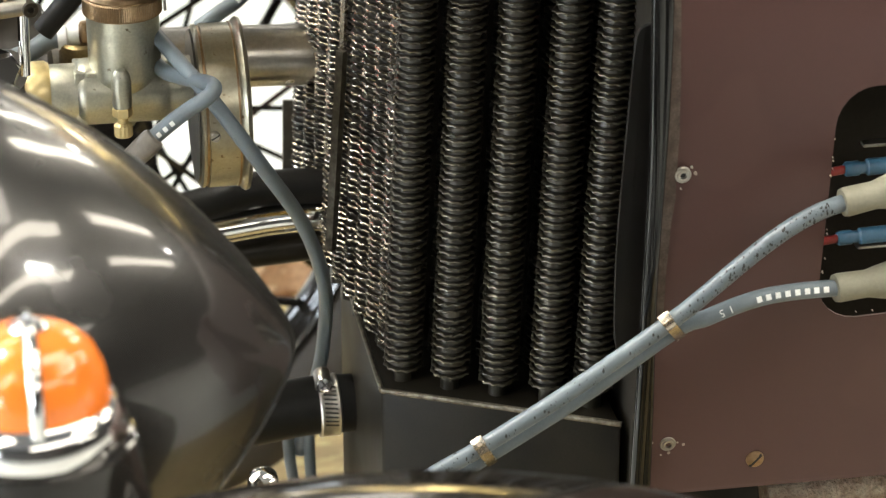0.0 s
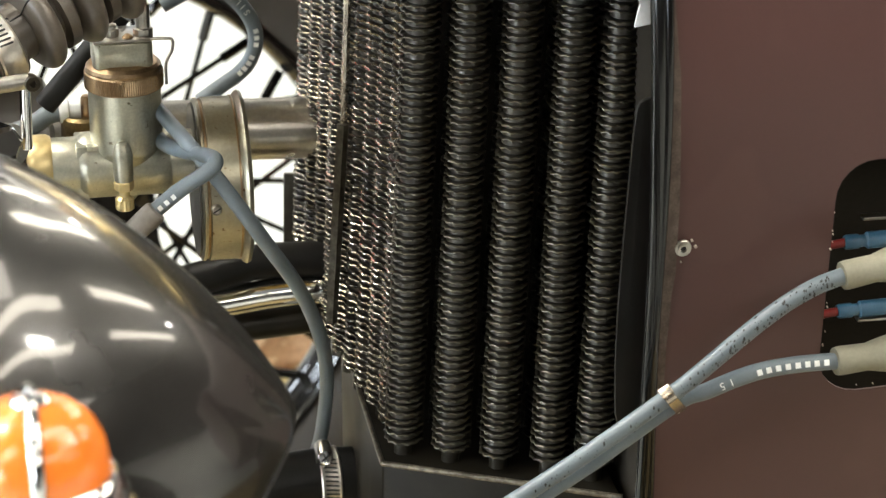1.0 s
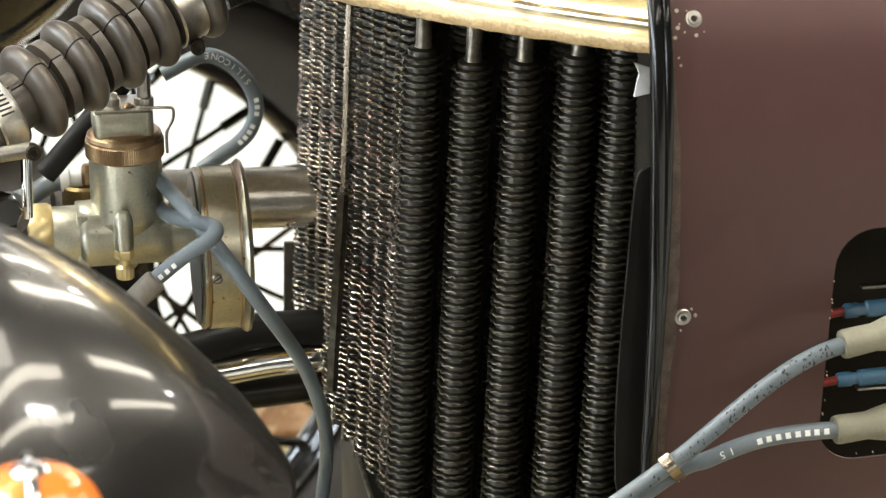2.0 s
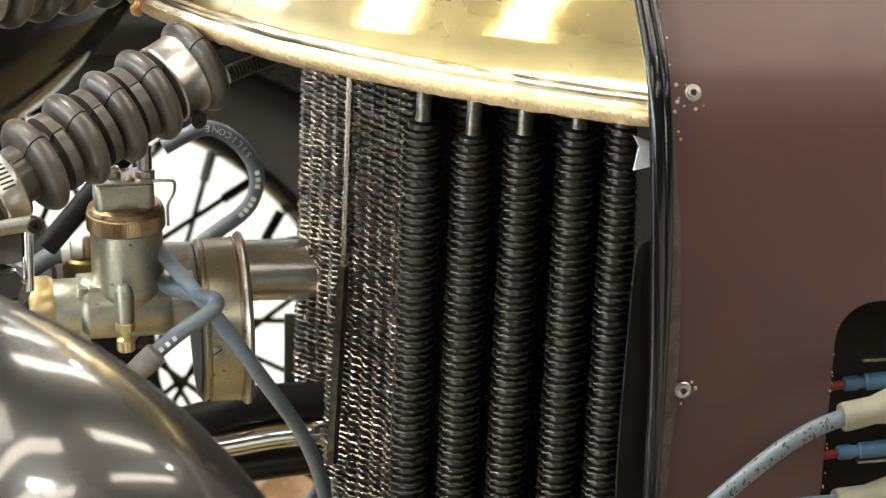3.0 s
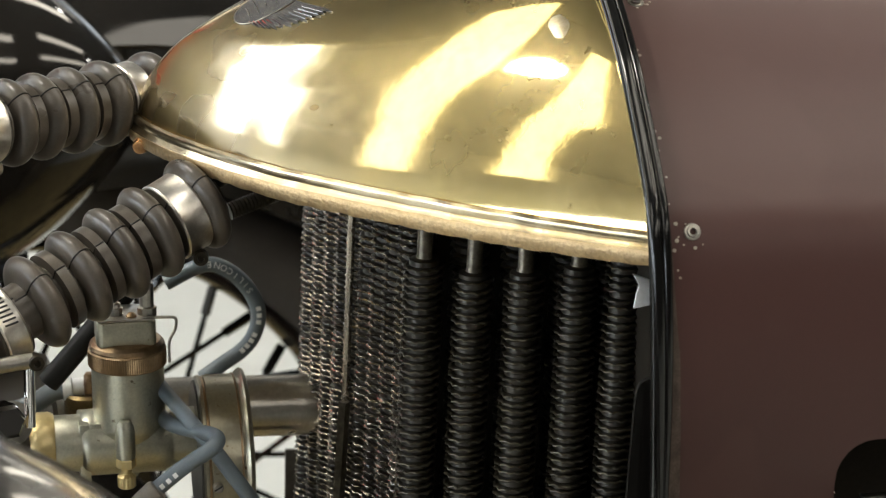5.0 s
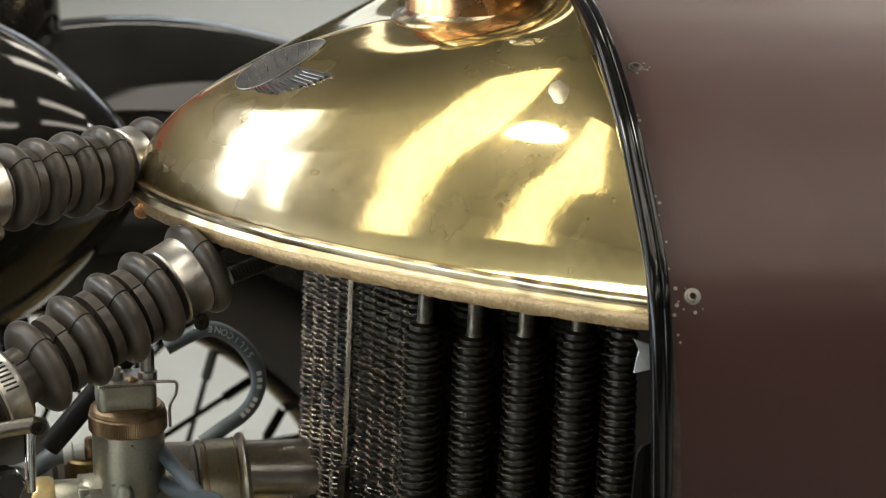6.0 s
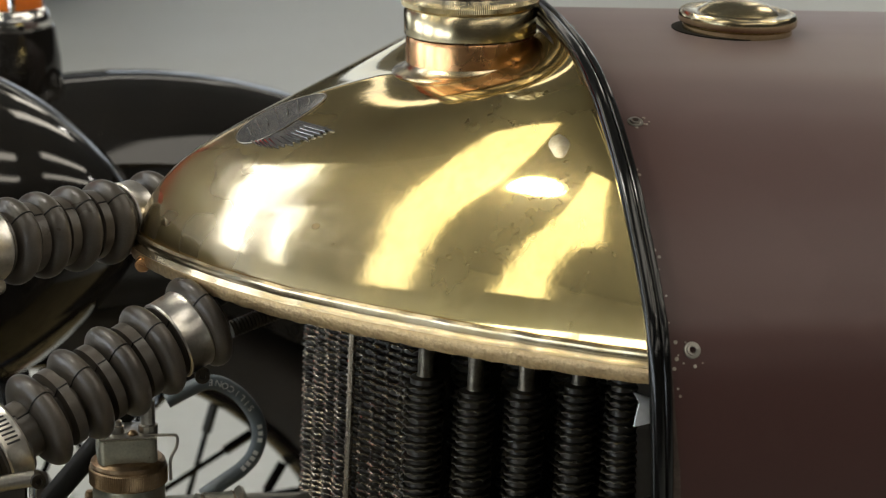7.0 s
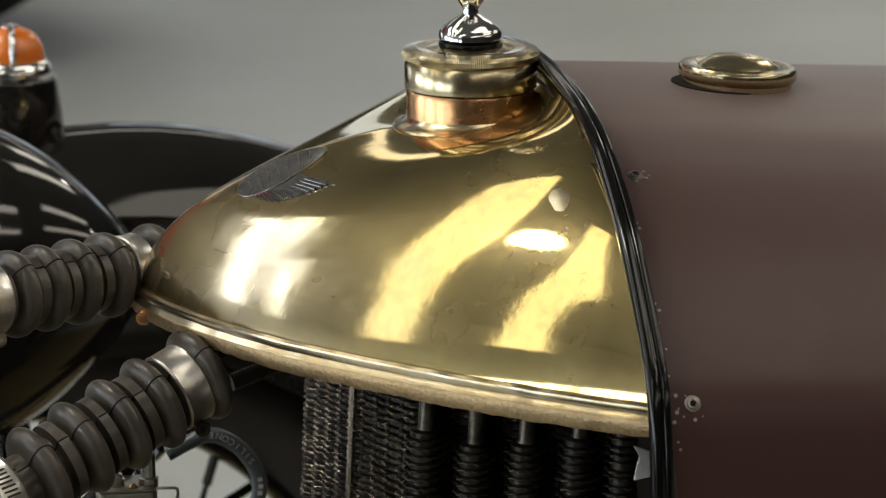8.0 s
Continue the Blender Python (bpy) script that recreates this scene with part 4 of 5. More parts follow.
def mudguard(side, top):
    cx, cz, r = -0.20, top - 0.415, 0.415
    bm = bmesh.new()
    sect = []
    for k in range(17):
        v = -1 + k / 8
        sect.append((v * 0.088, -0.052 * abs(v) ** 2.4))
    sect_in = [(a * 0.985, b - 0.003) for a, b in sect[::-1]]
    sect = sect + sect_in
    rings = []
    for k in range(49):
        a = radians(-25 + 205 * k / 48)
        d = Vector((math.cos(a), 0, math.sin(a)))
        rings.append([bm.verts.new(Vector((cx, side * 0.65 + s, cz)) + d * (r + h)) for s, h in sect])
    n = len(sect)
    for a, b in zip(rings, rings[1:]):
        for k in range(n):
            bm.faces.new((a[k], a[(k + 1) % n], b[(k + 1) % n], b[k]))
    bm.faces.new(rings[0])
    bm.faces.new(rings[-1][::-1])
    wing = part("mudguard", bm, GLOSS, car, "gloss black crowned front mudguard")
    if side > 0:
        bm = bmesh.new()
        rings = []
        for k in range(33):
            a = radians(30 + 120 * k / 32)
            d = Vector((math.cos(a), 0, math.sin(a)))
            o = Vector((cx, side * 0.65 - 0.086, cz))
            rings.append([bm.verts.new(o + d * rr + Vector((0, yy, 0))) for rr, yy in ((0.362, 0.0), (0.31, -0.004), (0.252, 0.0), (0.250, 0.003), (0.31, 0.0), (0.362, 0.004))])
        for a, c in zip(rings, rings[1:]):
            for k in range(6):
                bm.faces.new((a[k], a[(k + 1) % 6], c[(k + 1) % 6], c[k]))
        bm.faces.new(rings[0])
        bm.faces.new(rings[-1][::-1])
        part("valance", bm, DUSTY, wing, "dusty black inner valance")
    for dx in (-0.12,) if side < 0 else ():
        part("stay", sweep([(cx + dx, side * 0.60, cz + 0.385), (cx + dx * 0.4, side * 0.56, 0.34), (-0.22, side * 0.50, 0.31)], 0.007, 10), GLOSS, wing)
    return wing


mudguard(-1, 0.7200)
mudguard(1, 0.7755)


def indicator(x, y, z):
    """Amber flasher on a black pot; z is the height of the chrome rim."""
    ind = holder("indicator", car, "amber flasher lamp with chrome ribs on a black pot")
    m = Matrix.Translation((x, y, z))
    part("pot", revolve([(0.0, -0.064), (0.030, -0.064), (0.037, -0.060), (0.039, -0.054), (0.0375, -0.030), (0.0345, -0.010), (0.0335, -0.005), (0.030, -0.003), (0.0, -0.003)], m, 48), GLOSS, ind)
    part("chrome_rim", revolve([(0.024, -0.004), (0.0308, -0.004), (0.0316, 0.0), (0.0300, 0.0055), (0.0276, 0.0092), (0.0262, 0.0102), (0.023, 0.009)], m, 48), CHROME, ind)
    lens = [(0.0256, 0.008), (0.0253, 0.014), (0.0240, 0.021), (0.0206, 0.0276), (0.0147, 0.0325), (0.006, 0.0350), (0.0, 0.0355)]
    part("lens", revolve(lens, m, 48, wave=lambda j, k: 0.006 * (k % 2)), AMBER, ind, "amber plastic lens")
    for a in (radians(-88), radians(92)):
        path = [m @ Vector(((r + 0.0006) * math.cos(a), (r + 0.0006) * math.sin(a), h)) for r, h in lens[:-1]] + [m @ Vector((0, 0, 0.0358))]
        part("chrome_rib", sweep(path, 0.0027, 10), CHROME, ind)
    part("chrome_boss", revolve([(0.0, 0.034), (0.006, 0.034), (0.0065, 0.0360), (0.004, 0.0375), (0.0, 0.038)], m, 24), CHROME, ind)


indicator(-0.3036, -0.6315, 0.753)
indicator(-0.2786, 0.6529, 0.8190)

# -- engine side: hoses, carburettor, leads --


def ribbed_hose(points, r, ribs, bands, cuffs, label="ribbed black rubber coolant hose"):
    """Moulded hose with fat round ribs, flat bands between them and plain cuffs, at distances along its line."""
    line = smooth_line(points, 190)
    dist = [0.0]
    for a, b in zip(line, line[1:]):
        dist.append(dist[-1] + (b - a).length)
    rad = []
    for s in dist:
        q = 0.58 * r
        for c in bands:
            if abs(s - c) < 0.0031:
                q = max(q, 0.81 * r)
        for c in cuffs:
            if abs(s - c) < 0.0085:
                q = max(q, 0.78 * r)
        for c in ribs:
            x = abs(s - c) / 0.0067
            if x < 1:
                q = max(q, r * (0.58 + 0.42 * math.sqrt(1 - x * x)))
        rad.append(q)
    ob = part("coolant_hose", sweep(line, rad, 40), RUBBER, car, label)
    # moulding seam along the hose
    seam = []
    for (p, s, u, d), q in zip(frames_along(line), rad):
        seam.append(p + (s * math.cos(0.9) - u * math.sin(0.9)) * q)
    part("mould_seam", sweep(seam[::2], 0.00045, 5), HOSE, ob)
    return ob


def clamp(parent, at, way, r, width=0.012, mat=None, worm=None):
    """Band clamp round a hose; worm: the way in which its tightening screw sticks out."""
    mat = mat or BAND
    m = axis_pose(at, way)
    band = part("hose_clamp", revolve([(r - 0.001, -width / 2), (r, -width / 2), (r + 0.0007, -width / 2 + 0.001), (r + 0.0004, -width / 2 + 0.002), (r + 0.0004, width / 2 - 0.002), (r + 0.0007, width / 2 - 0.001), (r, width / 2), (r - 0.001, width / 2)], m, 56, loop=True), mat, parent, "worm-drive steel hose clamp")
    if worm:
        w = Vector(worm).normalized()
        d = Vector(way).normalized()
        w = (w - d * w.dot(d)).normalized()
        tan = d.cross(w)
        base = Vector(at) + w * (r + 0.003)
        house = part("worm_housing", sweep([base - tan * 0.006, base - tan * 0.005, base + tan * 0.005, base + tan * 0.006], [0.0035, 0.0045, 0.0045, 0.0035], 16), TUBE, band)
        part("worm_screw", revolve([(0.0, 0.0), (0.0040, 0.0), (0.0042, 0.001), (0.0042, 0.004), (0.0034, 0.0048), (0.0, 0.005)], axis_pose(base + tan * 0.0055, tan), 20), STEEL, band)
    return band


def thread_slots(parent, at, way, r, start, sweep_deg, width, count):
    """Slanted worm slots, drawn as dark bars on a clamp band."""
    m = axis_pose(at, way)
    q = m.to_3x3().inverted() @ Vector((0, -1, 0.4))
    for k in range(count):
        a = math.atan2(q.y, q.x) + radians(start + sweep_deg * k / max(1, count - 1))
        p = m @ Vector((math.cos(a) * r, math.sin(a) * r, 0))
        out = (m.to_3x3() @ Vector((math.cos(a), math.sin(a), 0)))
        d = Vector(way).normalized()
        t = d.cross(out)
        h = d * width * 0.28 + t * 0.0006
        part("worm_slot", sweep([p - h, p + h], 0.00055, 6), DARK_MARK, parent)


# hose to the far cylinder head
A0, A1 = Vector((-0.3571, -0.0758, 0.8235)), Vector((-0.2057, 0.036, 0.8190))
ax = (A1 - A0).normalized()
hose = ribbed_hose([A0, A0 + (A1 - A0) * 0.33, A0 + (A1 - A0) * 0.66, A1], 0.0236,
                   (0.0195, 0.0782, 0.0979, 0.1195, 0.1427, 0.1758), (0.0875, 0.1085, 0.1308), (0.0406, 0.0600, 0.1576))
clamp(hose, A0 + ax * 0.1576, ax, 0.0196, 0.0125)
clamp(hose, A0 + ax * 0.0600, ax, 0.0192, 0.0120, worm=(0, -0.5, -1))
part("copper_screw", revolve([(0.0, 0.0052), (0.0036, 0.0048), (0.0044, 0.0030), (0.0044, -0.004), (0.0, -0.004)], axis_pose((-0.2238, -0.020, 0.8040), (-0.3, -0.9, -0.1)), 20), COPPER, car, "copper-coloured slotted clamp screw")
# hose to the near cylinder head
B0, B1 = Vector((-0.3669, -0.1513, 0.7146)), Vector((-0.1910, -0.062, 0.7860))
bx = (B1 - B0).normalized()


def along_b(x):
    s = (x + 0.370) / 0.179
    return s * 0.948 / (s * 0.948 + 1 - s) * (B1 - B0).length


hose = ribbed_hose([B0, B0 + (B1 - B0) * 0.5, B1], 0.0262,
                   [along_b(x) for x in (-0.3460, -0.3270, -0.2840, -0.2620, -0.2420, -0.2235, -0.1985)], [along_b(x) for x in (-0.2730, -0.2520, -0.2328)], [along_b(x) for x in (-0.3050, -0.2095)])
b = clamp(hose, B0 + bx * along_b(-0.2095), bx, 0.0212, 0.0155)
b = clamp(hose, B0 + bx * along_b(-0.3050), bx, 0.0210, 0.0135)
thread_slots(b, B0 + bx * along_b(-0.3050), bx, 0.0215, -30, 40, 0.0125, 7)
for at, way in (((-0.1993, -0.088, 0.7598), (-0.1, -1, 0.1)), ((-0.2875, -0.160, 0.7329), (0.15, -1, 0.1))):
    bolt = part("clamp_bolt", revolve([(0.0, 0.0006), (0.0016, 0.0006), (0.0018, 0.0022), (0.0036, 0.0022), (0.0040, 0.0014), (0.0040, -0.006), (0.0, -0.006)], axis_pose(at, way), 22), PAINT, car, "clamp bolt under the coolant hose")
part("clamp_lug", sweep([(-0.3196, -0.158, 0.7291), (-0.3024, -0.157, 0.7319), (-0.289, -0.157, 0.7334)], 0.0040, 10), STEEL, car)

# threaded stay under the tank
S0, S1 = Vector((-0.174, 0.02, 0.7521)), Vector((-0.1406, 0.03, 0.7607))
part("threaded_stay", revolve([(0.0, 0.0)] + [(0.0046 if k % 2 else 0.0051, 0.0011 * k) for k in range(int((S1 - S0).length / 0.0011))] + [(0.0, (S1 - S0).length)], axis_pose(S0, S1 - S0), 16), PAINT, car, "dark threaded steel stay")
CX, CY = -0.2355, -0.02


def carburettor():
    ca = holder("carburettor", car, "dull cast carburettor with a knurled brass ring")
    m = Matrix.Translation((CX, CY, 0))
    part("mixing_chamber", revolve([(0.0, 0.6140), (0.0035, 0.6140), (0.0055, 0.6170), (0.0192, 0.6440), (0.0198, 0.6452), (0.0199, 0.6466), (0.0199, 0.682), (0.0, 0.682)], m, 48), CARB, ca)
    part("knurled_ring", revolve([(0.0196, 0.6795), (0.0207, 0.6800), (0.0212, 0.6808), (0.0212, 0.6890), (0.0207, 0.6900), (0.0209, 0.6908), (0.0203, 0.6928), (0.0186, 0.6945), (0.0160, 0.6955)], m, 220, wave=lambda j, k: 0.018 * (k % 2) if j in (2, 3) else 0), CARB_BRASS, ca, "knurled brass ring", smooth=False)
    part("top_cap", prism([(CX + dx, CY + dy) for dx, dy in ((-0.0145, -0.0145), (0.0130, -0.0145), (0.0155, -0.012), (0.0155, 0.012), (0.013, 0.0145), (-0.0145, 0.0145), (-0.017, 0.012), (-0.017, -0.012))], 0.6940, 0.7085, 0.0018), CARB, ca)
    part("cap_lid", box(CX - 0.0160, CX + 0.0145, CY - 0.0135, CY + 0.0135, 0.7085, 0.7098, 0.0005), STEEL, ca)
    for dx, dy, r, h in ((0.0112, -0.004, 0.0040, 0.0185), (-0.0062, -0.003, 0.0034, 0.0075)):
        at = Matrix.Translation((CX + dx, CY + dy, 0.7087))
        part("cable_adjuster", revolve([(0.0, 0.0), (r * 1.35, 0.0), (r * 1.35, 0.005), (r, 0.0055), (r, h), (r * 0.5, h + 0.0008), (0.0, h + 0.001)], at, 12), STEEL, ca, smooth=False)
    part("top_screw", revolve([(0.0, 0.7085), (0.003, 0.7085), (0.003, 0.7105), (0.0015, 0.712), (0.0, 0.7123)], Matrix.Translation((CX + 0.0025, CY - 0.008, 0)), 16), CARB_BRASS, ca)
    bow = smooth_line([(CX + 0.009, CY - 0.010, 0.7093), (CX + 0.022, CY - 0.011, 0.7093), (CX + 0.0262, CY - 0.012, 0.7085), (CX + 0.0258, CY - 0.013, 0.7030), (CX + 0.0222, CY - 0.015, 0.6965), (CX + 0.022, CY - 0.016, 0.685)], 4)
    part("spring_clip", sweep(bow, 0.0009, 8), STEEL, ca)
    ax = axis_pose((CX, CY + 0.002, 0.6345), (1, 0, 0))
    part("bore", revolve([(0.0, -0.044), (0.0150, -0.044), (0.0160, -0.042), (0.0160, -0.027), (0.0178, -0.025), (0.0185, -0.022), (0.0185, 0.020), (0.0170, 0.022), (0.0165, 0.024), (0.0165, 0.040), (0.0, 0.040)], ax, 40), CARB, ca)
    part("body_block", box(CX - 0.0225, CX + 0.0185, CY - 0.0030, CY + 0.014, 0.6160, 0.6460, 0.0015), CARB, ca)
    part("body_rib", box(CX - 0.0285, CX - 0.0225, CY - 0.0115, CY + 0.014, 0.6140, 0.6500, 0.0012), CARB, ca)
    part("body_rib", box(CX - 0.0225, CX - 0.0150, CY - 0.0115, CY + 0.014, 0.6462, 0.6500, 0.0010), CARB, ca)
    part("body_rib", box(CX + 0.0185, CX + 0.0240, CY - 0.0115, CY + 0.014, 0.6140, 0.6490, 0.0012), CARB, ca)
    part("union_nut", revolve([(0.0140, -0.0550), (0.0168, -0.0545), (0.0182, -0.0520), (0.0182, -0.0440), (0.0168, -0.0415), (0.0140, -0.0410)], ax, 40, loop=True), BUTTER, ca, "yellowed brass union ring")
    jet = Matrix.Translation((CX - 0.0040, CY - 0.0250, 0))
    part("pilot_boss", revolve([(0.0, 0.6345), (0.0050, 0.6345), (0.0054, 0.6370), (0.0054, 0.6490), (0.0047, 0.6530), (0.0028, 0.6558), (0.0, 0.6565)], jet, 24), CARB, ca)
    part("jet_nut", revolve([(0.0, 0.6290), (0.0052, 0.6290), (0.0055, 0.6298), (0.0055, 0.6335), (0.0050, 0.6345), (0.0, 0.6345)], jet, 6), BUTTER, ca, smooth=False)
    part("drain_tip", revolve([(0.0, 0.6175), (0.0044, 0.6175), (0.0048, 0.6182), (0.0048, 0.6240), (0.0030, 0.6255), (0.0030, 0.6290), (0.0, 0.6290)], jet, 28, wave=lambda j, k: 0.07 * (k % 2) if j in (2, 3) else 0), BUTTER, ca, smooth=False)
    # air filter drum
    dx = axis_pose((-0.1985, CY, 0.6225), (1, 0, 0))
    drum = part("air_filter", revolve([(0.0, 0.0), (0.0440, 0.0), (0.0455, 0.001), (0.0455, 0.0025), (0.0440, 0.003), (0.0440, 0.0042), (0.0455, 0.0048), (0.0455, 0.0222), (0.0475, 0.0235), (0.0485, 0.0252), (0.0478, 0.0270), (0.0450, 0.0278), (0.0, 0.027)], dx, 64), FILTER, ca, "tarnished round air filter drum")
    part("drum_band", revolve([(0.0435, 0.0026), (0.0446, 0.0029), (0.0446, 0.0042), (0.0435, 0.0046)], dx, 64, loop=True), CARB_BRASS, drum)
    part("drum_band", revolve([(0.0450, 0.0205), (0.0460, 0.0208), (0.0460, 0.0216), (0.0450, 0.0220)], dx, 64, loop=True), CARB_BRASS, drum)
    part("drum_face", revolve([(0.0, -0.0012), (0.0425, -0.0012), (0.0430, -0.0006), (0.0430, 0.0004), (0.0, 0.0004)], dx, 64), PAINT, drum)
    sm = axis_pose((-0.1915, CY - 0.0465, 0.6222), (0, -1, 0.08))
    scr = part("drum_screw", revolve([(0.0, 0.0022), (0.0022, 0.0020), (0.0030, 0.0008), (0.0030, -0.002)], sm, 18), STEEL, drum)
    part("slot", box(-0.0026, 0.0026, -0.0004, 0.0004, 0.0012, 0.0023, m=sm @ pose(0, 0, 0, 0, 0, 30)), DARK_MARK, scr, smooth=False)
    return ca


carburettor()

# frame tubes and pipes about the engine
part("cross_tube", sweep([(-0.42, 0.10, 0.614), (-0.05, 0.10, 0.602)], 0.0185, 32), STEEL, car, "bare steel cross tube")
part("strut", sweep([(-0.2342, 0.004, 0.7135), (-0.2522, 0.004, 0.6924), (-0.2785, 0.004, 0.6626)], 0.0064, 18), HOSE, car, "black slanting strut")
part("push_rod", sweep([(-0.2895, -0.060, 0.70), (-0.2905, -0.060, 0.662)], 0.0032, 12), CHROME, car, "bright thin push rod")
nut = part("big_nut", revolve([(0.0, 0.011), (0.0078, 0.011), (0.0102, 0.0085), (0.0106, -0.008), (0.0, -0.008)], axis_pose((-0.3048, -0.062, 0.6670), (0.35, -0.9, 0.2)), 6), CHROME, car, "bright hexagon nut", smooth=False)
part("washer", revolve([(0.0, 0.0), (0.0122, 0.0), (0.0122, 0.0025), (0.0, 0.0025)], axis_pose((-0.3010, -0.054, 0.6620), (0.35, -0.9, 0.2)), 24), STEEL, nut)
lev = part("oil_cup", revolve([(0.0, -0.010), (0.0125, -0.010), (0.0135, -0.008), (0.0135, 0.003), (0.0120, 0.0045), (0.0112, 0.0030), (0.0, 0.0030)], Matrix.Translation((-0.2560, 0.030, 0.6430)), 28), CUP_BRASS, car, "round brass oil cup behind the carburettor")
part("cup_pin", revolve([(0.0, 0.003), (0.0034, 0.003), (0.0034, 0.0130), (0.0026, 0.0145), (0.0, 0.015)], Matrix.Translation((-0.2545, 0.028, 0.6440)), 16), CARB_BRASS, lev)
part("fuel_pipe", sweep(smooth_line([(-0.330, 0.030, 0.628), (-0.290, 0.030, 0.640), (-0.276, 0.030, 0.6475), (-0.268, 0.030, 0.6490)], 6), 0.0056, 16), CABLE, car, "grey-blue plastic fuel pipe")
part("pipe_union", revolve([(0.0, 0.0), (0.0066, 0.0), (0.0070, 0.001), (0.0070, 0.005), (0.0055, 0.006), (0.0055, 0.012), (0.0, 0.012)], axis_pose((-0.2700, 0.030, 0.6490), (1, 0, 0.05)), 18), PALE, car, "pale pipe union behind the carburettor")
part("engine_case", box(-0.42, -0.272, -0.02, 0.16, 0.50, 0.632, 0.012), PAINT, car, "dark engine casing")
# crankcase and cylinders are out of view, block light to the radiator front
part("crankcase", box(-0.66, -0.345, -0.15, 0.17, 0.27, 0.60, 0.05), PAINT, car, "dark engine crankcase")
for y in (-0.09, 0.11):
    part("cylinder", revolve([(0.0, 0.0), (0.062, 0.0), (0.062, 0.02)] + [(r, 0.02 + 0.012 * k + d) for k in range(12) for r, d in ((0.050, 0.0), (0.050, 0.006), (0.068, 0.0065), (0.068, 0.0105))] + [(0.055, 0.17), (0.055, 0.21), (0.0, 0.22)], axis_pose((-0.46, y * 0.4, 0.58), (0.05, y * 4, 1)), 32), PAINT, car, "finned engine cylinder")
plate = [(-0.1325, 0.5643), (-0.1258, 0.5638), (-0.1207, 0.5399), (-0.1117, 0.5119), (-0.1050, 0.46), (-0.1350, 0.46)]
part("side_plate", prism(plate, -0.0015, 0.0015, 0.0005, Matrix.Translation((0, 0.13, 0)) @ Matrix.Rotation(radians(90), 4, "X")), PLATE, car, "scuffed grey steel plate beside the radiator")
part("control_cable", sweep(smooth_line([(-0.20, 0.04, 0.752), (-0.166, 0.05, 0.7665), (-0.146, 0.05, 0.774), (-0.10, 0.06, 0.785)], 6), 0.0036, 12), HOSE, car, "thin black control cable")
part("black_pipe", sweep(smooth_line([(-0.2991, 0.0602, 0.5057), (-0.1913, 0.0602, 0.5273), (-0.1535, 0.0602, 0.5359), (-0.0834, 0.0602, 0.5327)], 8), 0.0108, 20), HOSE, car, "black rubber pipe")
part("bright_pipe", sweep(smooth_line([(-0.2991, 0.0548, 0.4982), (-0.1805, 0.0548, 0.5133), (-0.1373, 0.0548, 0.5176), (-0.0726, 0.0548, 0.5176)], 8), 0.0092, 20), CHROME, car, "plated metal pipe")
part("frame_bar", sweep([(-0.2991, 0.0655, 0.4841), (-0.0726, 0.0655, 0.4982)], 0.0097, 16), PAINT, car, "black frame bar")
low = part("lower_hose", sweep(smooth_line([(-0.3644, 0.0059, 0.3619), (-0.2445, 0.0059, 0.3990), (-0.1463, 0.0081, 0.4141), (-0.1065, 0.0092, 0.4146)], 8), 0.0176, 28), HOSE, car, "plain black rubber coolant hose")
jub = clamp(low, (-0.1240, 0.0087, 0.4146), (1, 0.03, 0.02), 0.0183, 0.0125)
thread_slots(jub, (-0.1240, 0.0087, 0.4146), (1, 0.03, 0.02), 0.0187, -40, 75, 0.0140, 10)
part("worm_housing", sweep([(-0.1272, -0.0017, 0.4312), (-0.1272, 0.0032, 0.4345), (-0.1272, 0.0092, 0.4361)], 0.0050, 16), STEEL, jub)
scr = part("worm_screw", revolve([(0.0, 0.0030), (0.0036, 0.0028), (0.0044, 0.0018), (0.0044, -0.005), (0.0, -0.005)], axis_pose((-0.1272, -0.0050, 0.4345), (0.0, -0.85, 0.55)), 24), CHROME, jub, "cross-head clamp screw")
for turn in (35, 125):
    part("cross_slot", box(-0.0032, 0.0032, -0.0005, 0.0005, 0.0022, 0.0032, m=axis_pose((-0.1272, -0.0050, 0.4345), (0.0, -0.85, 0.55)) @ pose(0, 0, 0, 0, 0, turn)), DARK_MARK, scr, smooth=False)


def lead(points, r=0.0042, label="grey silicone ignition lead", steps=8):
    return part("ignition_lead", sweep(smooth_line(points, steps), r, 16), CABLE, car, label)


UP = [(-0.20, -0.330, 0.498), (-0.1235, -0.322, 0.5425), (-0.0933, -0.320, 0.5580), (-0.048, -0.318, 0.5845), (-0.0024, -0.317, 0.6150), (0.0143, -0.317, 0.6282), (0.0275, -0.317, 0.6394), (0.0406, -0.317, 0.6500), (0.0538, -0.317, 0.6592), (0.067, -0.317, 0.6660), (0.080, -0.317, 0.6702)]
DOWN = [(-0.20, -0.325, 0.490), (-0.1175, -0.316, 0.5345), (-0.0887, -0.314, 0.5505), (-0.043, -0.312, 0.577), (0.0010, -0.311, 0.6070), (0.0157, -0.313, 0.6134), (0.0292, -0.314, 0.6190), (0.0429, -0.314, 0.6226), (0.0566, -0.315, 0.6246), (0.0704, -0.316, 0.6255), (0.080, -0.317, 0.6258)]
upper = lead(UP, 0.0041, "grey-blue silicone ignition lead spotted with oil")
under = lead(DOWN, 0.0041, "grey-blue silicone ignition lead with white print")
NEAR_LEAD = [(-0.262, -0.13, 0.625), (-0.238, -0.125, 0.640), (-0.215, -0.12, 0.656), (-0.200, -0.12, 0.6655), (-0.1955, -0.116, 0.6690), (-0.1975, -0.105, 0.6680), (-0.2035, -0.075, 0.6590), (-0.2148, -0.040, 0.6510), (-0.222, -0.010, 0.650)]
near_lead = lead(NEAR_LEAD)
